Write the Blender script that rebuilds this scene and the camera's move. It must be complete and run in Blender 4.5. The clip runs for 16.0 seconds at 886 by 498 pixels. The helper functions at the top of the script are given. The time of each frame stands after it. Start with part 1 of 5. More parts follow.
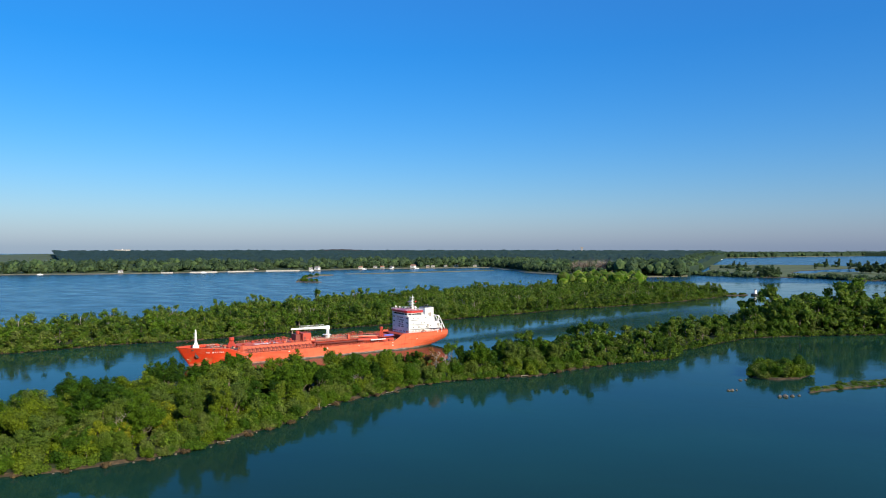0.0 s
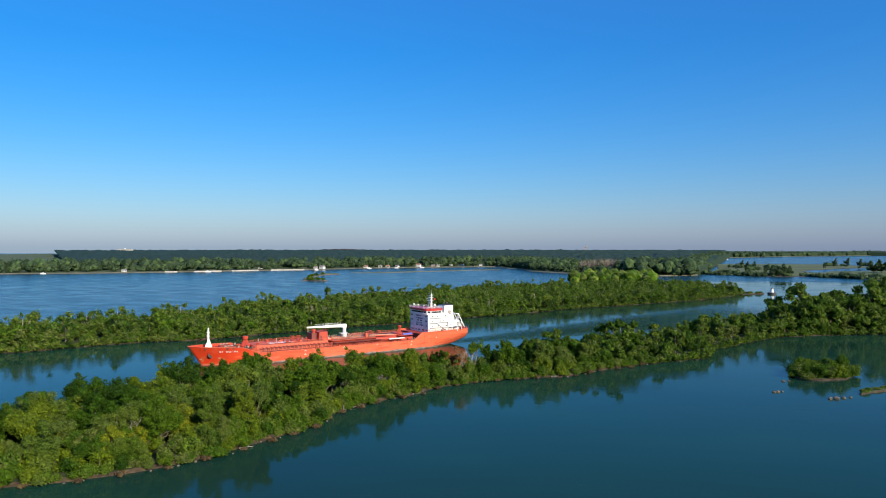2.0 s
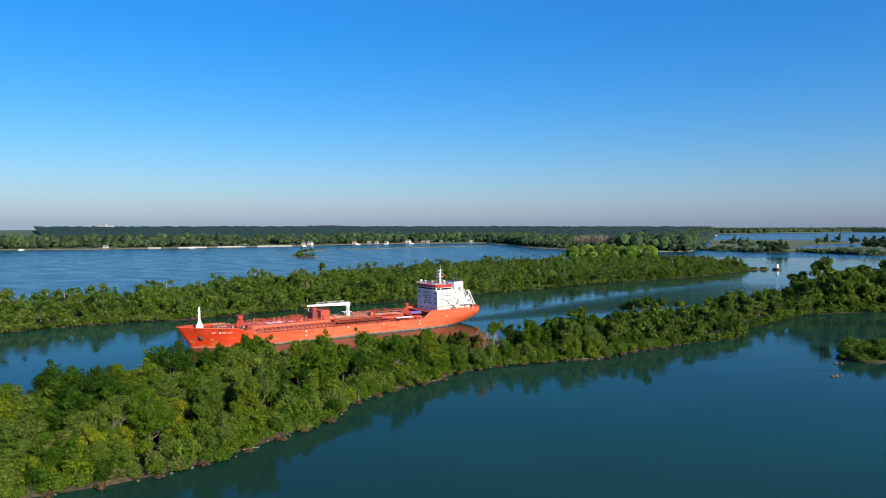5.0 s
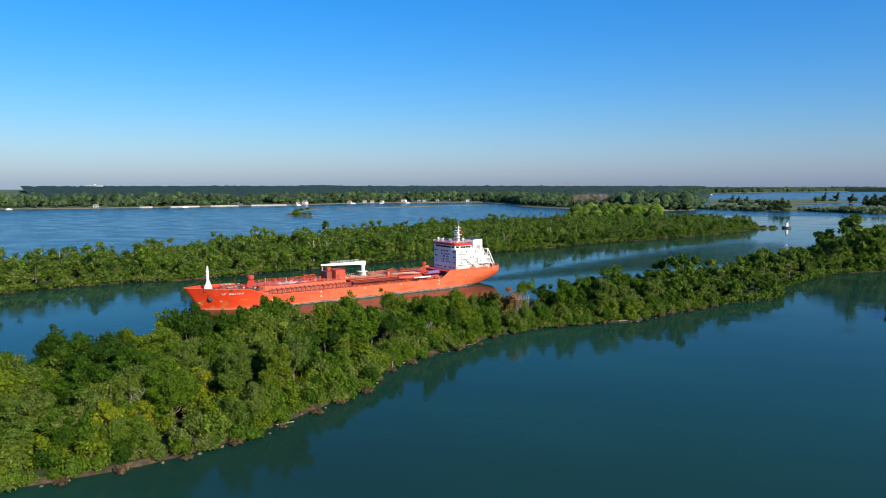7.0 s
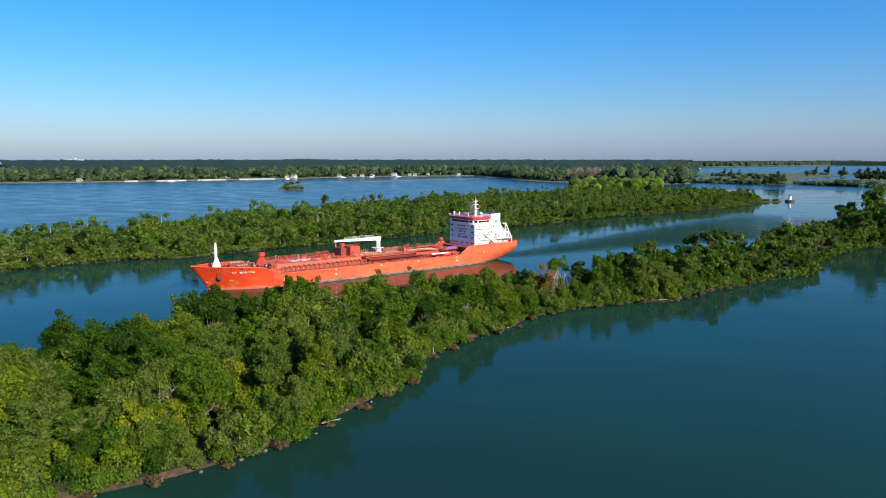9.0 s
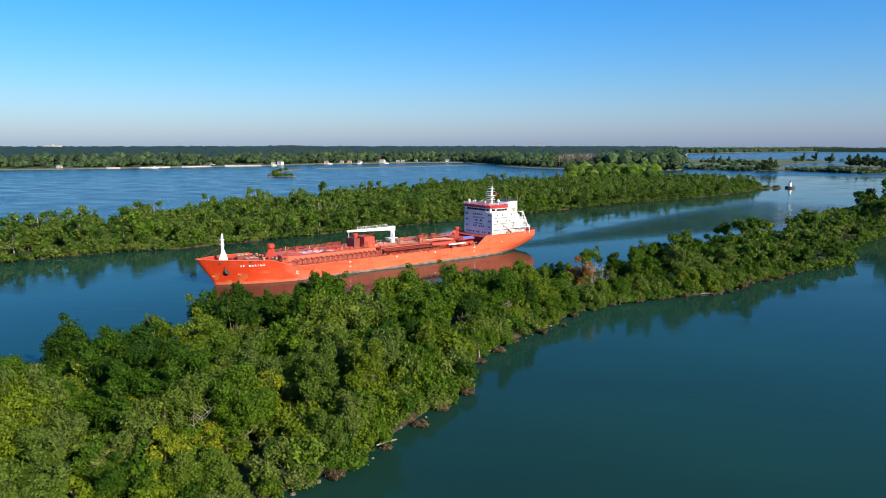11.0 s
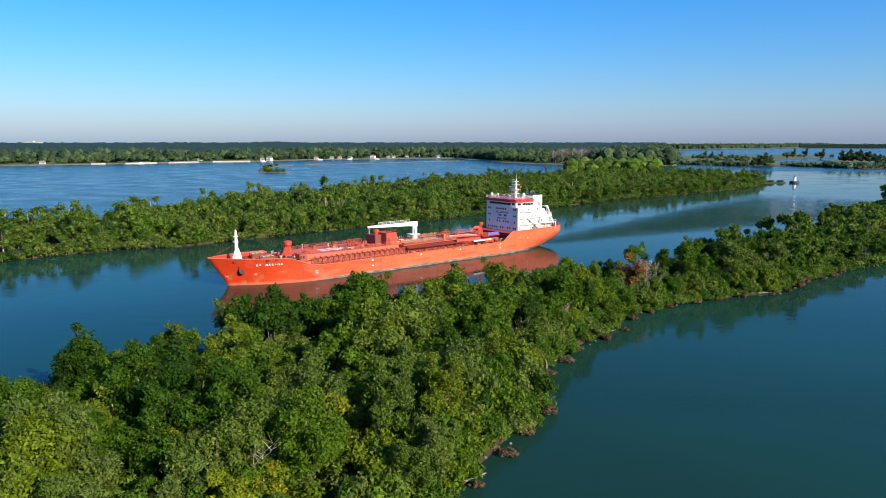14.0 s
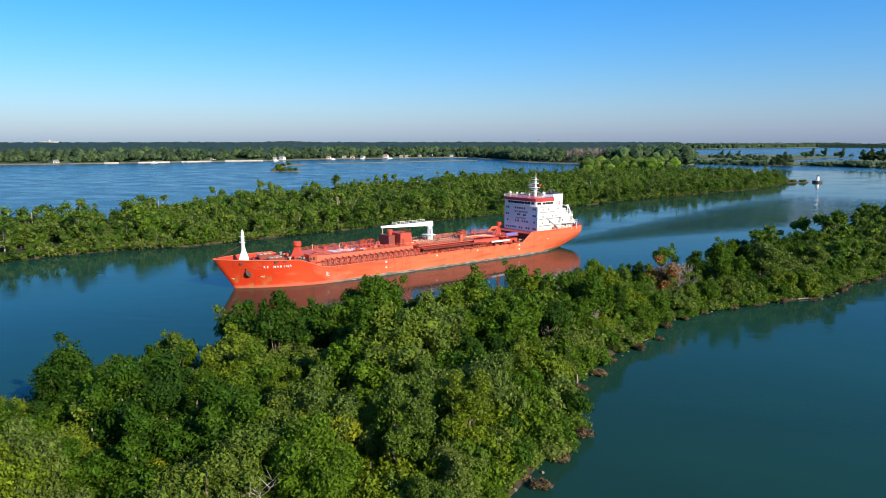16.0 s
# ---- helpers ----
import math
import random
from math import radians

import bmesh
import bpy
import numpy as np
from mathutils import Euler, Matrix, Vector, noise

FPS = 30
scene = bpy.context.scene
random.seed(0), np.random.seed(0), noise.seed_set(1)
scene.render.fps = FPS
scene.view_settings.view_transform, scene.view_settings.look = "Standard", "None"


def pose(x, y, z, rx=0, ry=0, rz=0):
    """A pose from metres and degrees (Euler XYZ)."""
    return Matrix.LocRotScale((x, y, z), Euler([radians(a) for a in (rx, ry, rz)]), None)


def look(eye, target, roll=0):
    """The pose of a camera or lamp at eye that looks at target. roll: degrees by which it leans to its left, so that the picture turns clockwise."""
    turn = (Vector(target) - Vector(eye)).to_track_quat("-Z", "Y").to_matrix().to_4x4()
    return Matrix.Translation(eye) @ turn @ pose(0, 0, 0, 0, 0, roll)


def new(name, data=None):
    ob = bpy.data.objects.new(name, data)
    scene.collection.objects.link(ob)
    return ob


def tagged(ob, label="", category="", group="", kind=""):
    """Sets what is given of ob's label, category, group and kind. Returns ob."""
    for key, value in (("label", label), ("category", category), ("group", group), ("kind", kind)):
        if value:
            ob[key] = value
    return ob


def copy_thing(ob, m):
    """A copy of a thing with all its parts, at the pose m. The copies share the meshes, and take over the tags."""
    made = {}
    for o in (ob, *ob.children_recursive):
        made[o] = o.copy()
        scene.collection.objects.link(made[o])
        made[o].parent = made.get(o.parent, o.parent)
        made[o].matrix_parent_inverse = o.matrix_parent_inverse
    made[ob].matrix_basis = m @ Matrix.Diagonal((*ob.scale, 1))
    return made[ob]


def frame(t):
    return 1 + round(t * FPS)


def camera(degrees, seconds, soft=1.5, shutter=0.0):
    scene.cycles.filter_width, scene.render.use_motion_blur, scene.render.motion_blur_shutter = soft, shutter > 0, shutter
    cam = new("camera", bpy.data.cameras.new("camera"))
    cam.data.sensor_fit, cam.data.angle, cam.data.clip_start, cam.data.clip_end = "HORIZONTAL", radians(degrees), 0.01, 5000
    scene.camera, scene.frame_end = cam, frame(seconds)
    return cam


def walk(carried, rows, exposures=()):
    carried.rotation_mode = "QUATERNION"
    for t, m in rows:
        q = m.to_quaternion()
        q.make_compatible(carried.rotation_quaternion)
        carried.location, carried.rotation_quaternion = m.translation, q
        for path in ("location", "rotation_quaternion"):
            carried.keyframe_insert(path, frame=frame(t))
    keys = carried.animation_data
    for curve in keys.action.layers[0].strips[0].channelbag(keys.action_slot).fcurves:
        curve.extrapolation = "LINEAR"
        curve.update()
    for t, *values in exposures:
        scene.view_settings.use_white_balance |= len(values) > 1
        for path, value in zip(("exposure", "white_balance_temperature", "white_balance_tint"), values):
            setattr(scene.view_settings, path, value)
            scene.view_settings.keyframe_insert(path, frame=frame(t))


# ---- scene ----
# ---- camera ----
cam = camera(65.24, 16.0, soft=1.0)
ROWS = [
    (0, pose(58.74, -114.09, 50.63, 89.813, 0.000, 12.504)),
    (1, pose(52.75, -108.95, 49.43, 89.813, 0.000, 12.659)),
    (2, pose(47.02, -103.29, 48.39, 89.813, 0.000, 12.639)),
    (3, pose(41.65, -96.64, 47.61, 89.733, 0.000, 12.331)),
    (3.5, pose(38.98, -92.87, 47.25, 89.532, 0.000, 12.111)),
    (4.2, pose(35.12, -87.09, 46.68, 89.018, 0.000, 11.784)),
    (5, pose(30.33, -80.29, 45.92, 87.896, 0.000, 11.415)),
    (5.5, pose(27.02, -76.23, 45.39, 87.103, 0.000, 11.202)),
    (6, pose(23.41, -72.53, 44.81, 86.217, 0.000, 11.013)),
    (6.5, pose(19.47, -69.28, 44.19, 85.380, 0.000, 10.847)),
    (7, pose(15.37, -66.33, 43.59, 84.591, 0.000, 10.673)),
    (7.5, pose(11.30, -63.45, 43.10, 83.780, 0.000, 10.453)),
    (8, pose(7.41, -60.46, 42.75, 83.203, 0.000, 10.160)),
    (8.5, pose(3.66, -57.35, 42.53, 82.835, 0.000, 9.814)),
    (9, pose(-0.05, -54.15, 42.37, 82.467, 0.000, 9.447)),
    (9.7, pose(-5.25, -49.60, 42.15, 82.053, 0.000, 8.944)),
    (10.5, pose(-11.12, -44.54, 41.86, 81.595, 0.000, 8.391)),
    (11.5, pose(-18.04, -38.86, 41.31, 81.229, 0.000, 7.721)),
    (12, pose(-21.21, -36.43, 40.93, 81.152, 0.000, 7.396)),
    (13, pose(-26.57, -32.07, 40.06, 81.129, 0.000, 6.899)),
    (14, pose(-30.06, -27.61, 39.27, 81.106, 0.000, 6.834)),
    (15, pose(-31.80, -22.72, 38.63, 81.092, 0.000, 7.230)),
    (16, pose(-32.63, -17.59, 38.08, 81.092, 0.000, 7.861)),
]
walk(cam, ROWS, [(0, 0.46), (4, 0.48), (9, 0.60), (12.5, 0.70), (16, 0.72)])

# ---- sky and sun ----
SUN_FROM = Vector((0.72, -0.58, 0.44)).normalized()
world = bpy.data.worlds.new("sky")
scene.world = world
world.use_nodes = True
wn = world.node_tree
sky = wn.nodes.new("ShaderNodeTexSky")
sky.sky_type = "NISHITA"
sky.sun_disc = False
sky.sun_elevation = math.asin(SUN_FROM.z)
sky.sun_rotation = math.atan2(SUN_FROM.x, SUN_FROM.y)
sky.altitude = 50
sky.air_density = 1.4
sky.dust_density = 0.6
sky.ozone_density = 10.0
rich = wn.nodes.new("ShaderNodeHueSaturation")
rich.inputs["Saturation"].default_value = 1.25
wn.links.new(sky.outputs[0], rich.inputs["Color"])
# an even blue airlight over the whole sky
haze = wn.nodes.new("ShaderNodeMix")
haze.data_type, haze.blend_type = "RGBA", "ADD"
haze.inputs["Factor"].default_value = 1.0
haze.inputs["B"].default_value = (0.30, 0.56, 1.85, 1)
wn.links.new(rich.outputs[0], haze.inputs["A"])
wn.links.new(haze.outputs["Result"], wn.nodes["Background"].inputs[0])
wn.nodes["Background"].inputs[1].default_value = 0.084
sun_data = bpy.data.lights.new("sun", "SUN")
sun_data.energy = 5.0
sun_data.angle = radians(0.5)
sun_data.color = (1.0, 0.88, 0.66)
sun = new("sun", sun_data)
sun.matrix_world = look(SUN_FROM * 300, (0, 0, 0))


# ---- materials ----
def nodes_of(name):
    m = bpy.data.materials.new(name)
    m.use_nodes = True
    nt = m.node_tree
    return m, nt, nt.nodes["Principled BSDF"]


def noise_node(nt, scale, detail=3.0, stretch=None, coord="Position"):
    n = nt.nodes.new("ShaderNodeTexNoise")
    n.inputs["Scale"].default_value = scale
    n.inputs["Detail"].default_value = detail
    if coord == "Position":
        src = nt.nodes.new("ShaderNodeNewGeometry").outputs["Position"]
    else:
        src = nt.nodes.new("ShaderNodeTexCoord").outputs["Object"]
    if stretch:
        mp = nt.nodes.new("ShaderNodeMapping")
        mp.inputs["Scale"].default_value = stretch[:3]
        if len(stretch) > 3:
            mp.inputs["Rotation"].default_value = (0, 0, radians(stretch[3]))
        nt.links.new(src, mp.inputs["Vector"])
        src = mp.outputs[0]
    nt.links.new(src, n.inputs["Vector"])
    return n


def ramp(nt, src, stops):
    r = nt.nodes.new("ShaderNodeValToRGB")
    el = r.color_ramp.elements
    while len(el) < len(stops):
        el.new(0.5)
    for e, (p, c) in zip(el, stops):
        e.position, e.color = p, (*c, 1)
    nt.links.new(src, r.inputs[0])
    return r


def mixed(nt, fac, a, b, mode="MIX"):
    m = nt.nodes.new("ShaderNodeMix")
    m.data_type, m.blend_type = "RGBA", mode
    for sock, v in ((m.inputs["Factor"], fac), (m.inputs["A"], a), (m.inputs["B"], b)):
        if isinstance(v, (int, float)):
            sock.default_value = v
        elif isinstance(v, tuple):
            sock.default_value = (*v, 1)
        else:
            nt.links.new(v, sock)
    return m.outputs["Result"]


def math_node(nt, op, a, b=0.0, clamp=False):
    m = nt.nodes.new("ShaderNodeMath")
    m.operation, m.use_clamp = op, clamp
    for sock, v in zip(m.inputs, (a, b)):
        if isinstance(v, (int, float)):
            sock.default_value = v
        else:
            nt.links.new(v, sock)
    return m.outputs[0]


def bump(nt, bsdf, height, strength, distance):
    b = nt.nodes.new("ShaderNodeBump")
    b.inputs["Strength"].default_value, b.inputs["Distance"].default_value = strength, distance
    nt.links.new(height, b.inputs["Height"])
    nt.links.new(b.outputs[0], bsdf.inputs["Normal"])
    return b


def painted(name, color, wear=(0.25, 0.12, 0.07), rough=0.45, amount=0.35, scale=0.6):
    """Weathered paint: broad fading and small rust stains."""
    m, nt, p = nodes_of(name)
    broad = noise_node(nt, scale * 0.25, 3)
    fine = noise_node(nt, scale * 3, 5)
    dull = tuple(min(1, c * 0.82 + 0.02) for c in color)
    base = mixed(nt, ramp(nt, broad.outputs[0], [(0.35, (0, 0, 0)), (0.65, (1, 1, 1))]).outputs[0], color, dull)
    stain = ramp(nt, fine.outputs[0], [(0.60, (0, 0, 0)), (0.74, (amount, amount, amount))])
    nt.links.new(mixed(nt, stain.outputs[0], base, wear), p.inputs["Base Color"])
    p.inputs["Roughness"].default_value = rough
    bump(nt, p, fine.outputs[0], 0.15, 0.02)
    return m


def foliage(name, stops, light=0.25, drift_by=0.35, fresh=(0.090, 0.150, 0.008), lit=(0.095, 0.18, 0.006)):
    """Leaves whose colour differs from tree to tree and from leaf to leaf, and lets some light through."""
    m, nt, p = nodes_of(name)
    info = nt.nodes.new("ShaderNodeObjectInfo")
    geo = nt.nodes.new("ShaderNodeNewGeometry")
    drift = noise_node(nt, 0.11, 2)
    mix_in = math_node(nt, "FRACT", math_node(nt, "ADD", info.outputs["Random"], math_node(nt, "MULTIPLY", drift.outputs[0], drift_by)))
    tree = ramp(nt, mix_in, stops + [(1.0, stops[0][1])] if len(stops) > 2 else stops)
    leaf = ramp(nt, geo.outputs["Random Per Island"], [(0.0, (0.55, 0.58, 0.50)), (0.5, (1, 1, 1)), (1.0, (1.66, 1.62, 1.15))])
    c = mixed(nt, 1.0, tree.outputs[0], leaf.outputs[0], "MULTIPLY")
    patch = noise_node(nt, 0.35, 2)
    c = mixed(nt, ramp(nt, patch.outputs[0], [(0.45, (0, 0, 0)), (0.75, (0.35, 0.35, 0.35))]).outputs[0], c, fresh)
    nt.links.new(c, p.inputs["Base Color"])
    p.inputs["Roughness"].default_value = 0.65
    p.inputs["Specular IOR Level"].default_value = 0.12
    tr = nt.nodes.new("ShaderNodeBsdfTranslucent")
    nt.links.new(mixed(nt, 0.5, c, lit), tr.inputs["Color"])
    mx = nt.nodes.new("ShaderNodeMixShader")
    mx.inputs[0].default_value = light
    nt.links.new(p.outputs[0], mx.inputs[1])
    nt.links.new(tr.outputs[0], mx.inputs[2])
    nt.links.new(mx.outputs[0], nt.nodes["Material Output"].inputs["Surface"])
    return m


def earthy(name, stops, scale, bump_d=0.1, rough=0.9):
    m, nt, p = nodes_of(name)
    a = noise_node(nt, scale, 6)
    b = noise_node(nt, scale * 0.12, 3)
    c = ramp(nt, a.outputs[0], stops)
    s = ramp(nt, b.outputs[0], [(0.3, (0.7, 0.7, 0.7)), (0.7, (1.2, 1.2, 1.2))])
    nt.links.new(mixed(nt, 1.0, c.outputs[0], s.outputs[0], "MULTIPLY"), p.inputs["Base Color"])
    p.inputs["Roughness"].default_value = rough
    bump(nt, p, a.outputs[0], 0.6, bump_d)
    return m


GREENS = [(0.0, (0.014, 0.042, 0.004)), (0.22, (0.036, 0.085, 0.005)), (0.45, (0.066, 0.122, 0.007)), (0.62, (0.080, 0.118, 0.028)), (0.80, (0.112, 0.158, 0.009)), (0.90, (0.027, 0.070, 0.005))]
LEAF_NEAR = foliage("leaves", GREENS)
# Near greens lifted and greyed, so distance haze is part of this colour.
LEAF_WOOD_HAZED = foliage("haze-paled woodland leaves", [(p, (r * 1.30 + 0.006, g * 1.35, b * 1.4 + 0.008)) for p, (r, g, b) in GREENS], 0.45, drift_by=3.0, fresh=(0.115, 0.165, 0.030))
LEAF_BUSH = foliage("shrub leaves", [(0.0, (0.046, 0.104, 0.008)), (0.5, (0.088, 0.142, 0.016)), (0.9, (0.118, 0.146, 0.040))], drift_by=2.0)
# Bluish dark greens: some distance haze is put into the leaf colour.
LEAF_FAR_HAZED = foliage("haze-tinted distant leaves", [(0.0, (0.026, 0.055, 0.028)), (0.5, (0.044, 0.076, 0.038)), (0.9, (0.064, 0.098, 0.048))], 0.2, 3.0, (0.050, 0.080, 0.026), (0.03, 0.07, 0.02))
# Same haze tint; this colour also carries the shade between crowns.
LEAF_ROOF_SHADED = foliage("shade-darkened forest roof", [(0.0, (0.016, 0.034, 0.020)), (0.5, (0.026, 0.046, 0.026)), (0.9, (0.038, 0.058, 0.032))], 0.1, 3.0, (0.036, 0.056, 0.024), (0.02, 0.05, 0.02))
LEAF_DRY = foliage("withered leaves", [(0.0, (0.22, 0.085, 0.030)), (1.0, (0.26, 0.11, 0.035))])
LEAF_TWIG = foliage("dead twigs", [(0.0, (0.120, 0.092, 0.078)), (1.0, (0.17, 0.135, 0.120))], 0.1, 3.0, (0.14, 0.105, 0.09), (0.12, 0.08, 0.06))
LEAF_BRUSH = foliage("dead brush", [(0.0, (0.075, 0.050, 0.030)), (1.0, (0.13, 0.092, 0.055))], 0.1, 3.0, (0.10, 0.075, 0.035), (0.07, 0.05, 0.02))
LEAF_GOLD = foliage("yellowing leaves", [(0.0, (0.15, 0.19, 0.012)), (1.0, (0.20, 0.19, 0.012))])
BARK = earthy("bark", [(0.3, (0.10, 0.075, 0.05)), (0.7, (0.24, 0.20, 0.15))], 3.0, 0.05)
BARE_WOOD = earthy("bleached wood", [(0.3, (0.20, 0.17, 0.135)), (0.7, (0.38, 0.34, 0.29))], 3.0, 0.04)
SOIL = earthy("bank soil", [(0.3, (0.020, 0.014, 0.008)), (0.5, (0.044, 0.029, 0.015)), (0.80, (0.11, 0.074, 0.040))], 0.7, 0.2)
FOREST_FLOOR = earthy("forest floor", [(0.3, (0.016, 0.026, 0.008)), (0.7, (0.040, 0.056, 0.014))], 0.4, 0.3)
MEADOW = earthy("meadow", [(0.3, (0.045, 0.075, 0.020)), (0.6, (0.080, 0.105, 0.030)), (0.8, (0.11, 0.12, 0.045))], 0.03, 0.3)
REEDS = earthy("marsh grass", [(0.3, (0.060, 0.090, 0.028)), (0.6, (0.105, 0.130, 0.042)), (0.8, (0.16, 0.155, 0.07))], 0.05, 0.3)
SAND = earthy("sand", [(0.3, (0.08, 0.08, 0.05)), (0.7, (0.19, 0.17, 0.12))], 0.2, 0.1)
STONE = earthy("bank stone", [(0.3, (0.05, 0.042, 0.032)), (0.7, (0.19, 0.155, 0.12))], 2.0, 0.05)
CONCRETE = earthy("seawall concrete", [(0.3, (0.30, 0.28, 0.25)), (0.7, (0.46, 0.43, 0.39))], 0.6, 0.02)

WHITE = painted("white ship paint", (0.80, 0.80, 0.79), (0.42, 0.28, 0.20), 0.4, 0.30)
RED = painted("red deck paint", (0.48, 0.045, 0.016), (0.20, 0.06, 0.03), 0.55, 0.5)
SALMON = painted("faded red deck paint", (0.62, 0.110, 0.050), (0.30, 0.09, 0.05), 0.6, 0.5)
DARK_RED = painted("dark red steel", (0.20, 0.024, 0.012), (0.08, 0.04, 0.025), 0.6, 0.5)
BAND_RED = painted("red band paint", (0.52, 0.030, 0.025), (0.3, 0.05, 0.04), 0.4, 0.2)
TAN = painted("buff pipe paint", (0.50, 0.36, 0.24), (0.2, 0.1, 0.05), 0.5, 0.5)
BLACK = painted("dark steel", (0.035, 0.032, 0.032), (0.10, 0.06, 0.04), 0.5, 0.5)
BLUE = painted("blue banner cloth", (0.10, 0.12, 0.50), (0.5, 0.5, 0.6), 0.7, 0.4, 2.0)
GREY = painted("grey machinery paint", (0.30, 0.27, 0.25), (0.2, 0.1, 0.06), 0.5, 0.5)
ROOF = painted("grey roof shingles", (0.22, 0.20, 0.19), (0.15, 0.13, 0.12), 0.85, 0.4)
ROOF_RED = painted("brown roof shingles", (0.33, 0.17, 0.11), (0.2, 0.12, 0.1), 0.85, 0.4)
WALL = painted("white house siding", (0.78, 0.77, 0.74), (0.5, 0.45, 0.4), 0.7, 0.2)
WALL_TAN = painted("tan house siding", (0.50, 0.38, 0.28), (0.4, 0.3, 0.2), 0.7, 0.2)


def make_glass():
    m, nt, p = nodes_of("dark window glass")
    n = noise_node(nt, 0.8, 2)
    r = ramp(nt, n.outputs[0], [(0.3, (0.010, 0.013, 0.018)), (0.7, (0.03, 0.035, 0.045))])
    nt.links.new(r.outputs[0], p.inputs["Base Color"])
    p.inputs["Roughness"].default_value = 0.08
    return m


GLASS = make_glass()


def make_hull_paint():
    """Orange-red hull, streaked and faded, with a scraped grey band along the waterline."""
    m, nt, p = nodes_of("hull paint")
    geo = nt.nodes.new("ShaderNodeTexCoord")
    xyz = nt.nodes.new("ShaderNodeSeparateXYZ")
    nt.links.new(geo.outputs["Object"], xyz.inputs[0])
    streak = noise_node(nt, 0.5, 4, (0.25, 0.25, 2.2), "Object")
    broad = noise_node(nt, 0.06, 3, None, "Object")
    base = mixed(nt, ramp(nt, broad.outputs[0], [(0.35, (0, 0, 0)), (0.65, (1, 1, 1))]).outputs[0], (0.56, 0.034, 0.008), (0.60, 0.060, 0.016))
    aft = math_node(nt, "MULTIPLY_ADD", xyz.outputs["X"], -0.03)
    nt.nodes[-1].inputs[2].default_value = -0.55
    nt.nodes[-1].use_clamp = True
    base = mixed(nt, aft, base, (0.68, 0.125, 0.055))
    base = mixed(nt, ramp(nt, streak.outputs[0], [(0.50, (0, 0, 0)), (0.68, (0.6, 0.6, 0.6))]).outputs[0], base, (0.40, 0.045, 0.018))
    runs = noise_node(nt, 1.1, 4, (1.0, 1.0, 0.08), "Object")
    base = mixed(nt, ramp(nt, runs.outputs[0], [(0.56, (0, 0, 0)), (0.70, (0.55, 0.55, 0.55))]).outputs[0], base, (0.30, 0.05, 0.025))
    pale = noise_node(nt, 0.22, 5, (0.6, 0.6, 1.6), "Object")
    base = mixed(nt, ramp(nt, pale.outputs[0], [(0.54, (0, 0, 0)), (0.70, (0.5, 0.5, 0.5))]).outputs[0], base, (0.72, 0.22, 0.13))
    edge = noise_node(nt, 0.35, 5, (0.5, 0.5, 1.5), "Object")
    level = math_node(nt, "SUBTRACT", math_node(nt, "MULTIPLY", edge.outputs[0], 1.6), xyz.outputs["Z"])
    band = math_node(nt, "MULTIPLY", level, 3.0, True)
    scrape = noise_node(nt, 1.4, 5, (0.3, 0.3, 2.0), "Object")
    grey = ramp(nt, scrape.outputs[0], [(0.38, (0.10, 0.075, 0.062)), (0.55, (0.20, 0.165, 0.145)), (0.72, (0.36, 0.31, 0.28))])
    # rust below the anchor and a paler boot-top at the bow
    rust = noise_node(nt, 0.7, 4, (1.0, 1.0, 0.35), "Object")
    fore = math_node(nt, "MULTIPLY_ADD", xyz.outputs["X"], 0.25)
    nt.nodes[-1].inputs[2].default_value = 2.6
    nt.nodes[-1].use_clamp = True
    low = math_node(nt, "MULTIPLY", math_node(nt, "SUBTRACT", 4.2, xyz.outputs["Z"]), 0.5, True)
    spots = ramp(nt, rust.outputs[0], [(0.54, (0, 0, 0)), (0.66, (0.75, 0.75, 0.75))])
    base = mixed(nt, math_node(nt, "MULTIPLY", math_node(nt, "MULTIPLY", fore, low), spots.outputs[0]), base, (0.42, 0.16, 0.05))
    boot = math_node(nt, "MULTIPLY", math_node(nt, "SUBTRACT", 1.1, math_node(nt, "ADD", xyz.outputs["Z"], math_node(nt, "MULTIPLY", edge.outputs[0], 0.5))), 4.0, True)
    base = mixed(nt, math_node(nt, "MULTIPLY", boot, 0.55), base, (0.50, 0.17, 0.11))
    mid = math_node(nt, "MULTIPLY_ADD", xyz.outputs["X"], -0.08)
    nt.nodes[-1].inputs[2].default_value = -1.4
    nt.nodes[-1].use_clamp = True
    nt.links.new(mixed(nt, math_node(nt, "MULTIPLY", band, mid), base, grey.outputs[0]), p.inputs["Base Color"])
    p.inputs["Roughness"].default_value = 0.42
    plates = noise_node(nt, 0.3, 3, None, "Object")
    bump(nt, p, plates.outputs[0], 0.25, 0.08)
    return m


HULL = make_hull_paint()


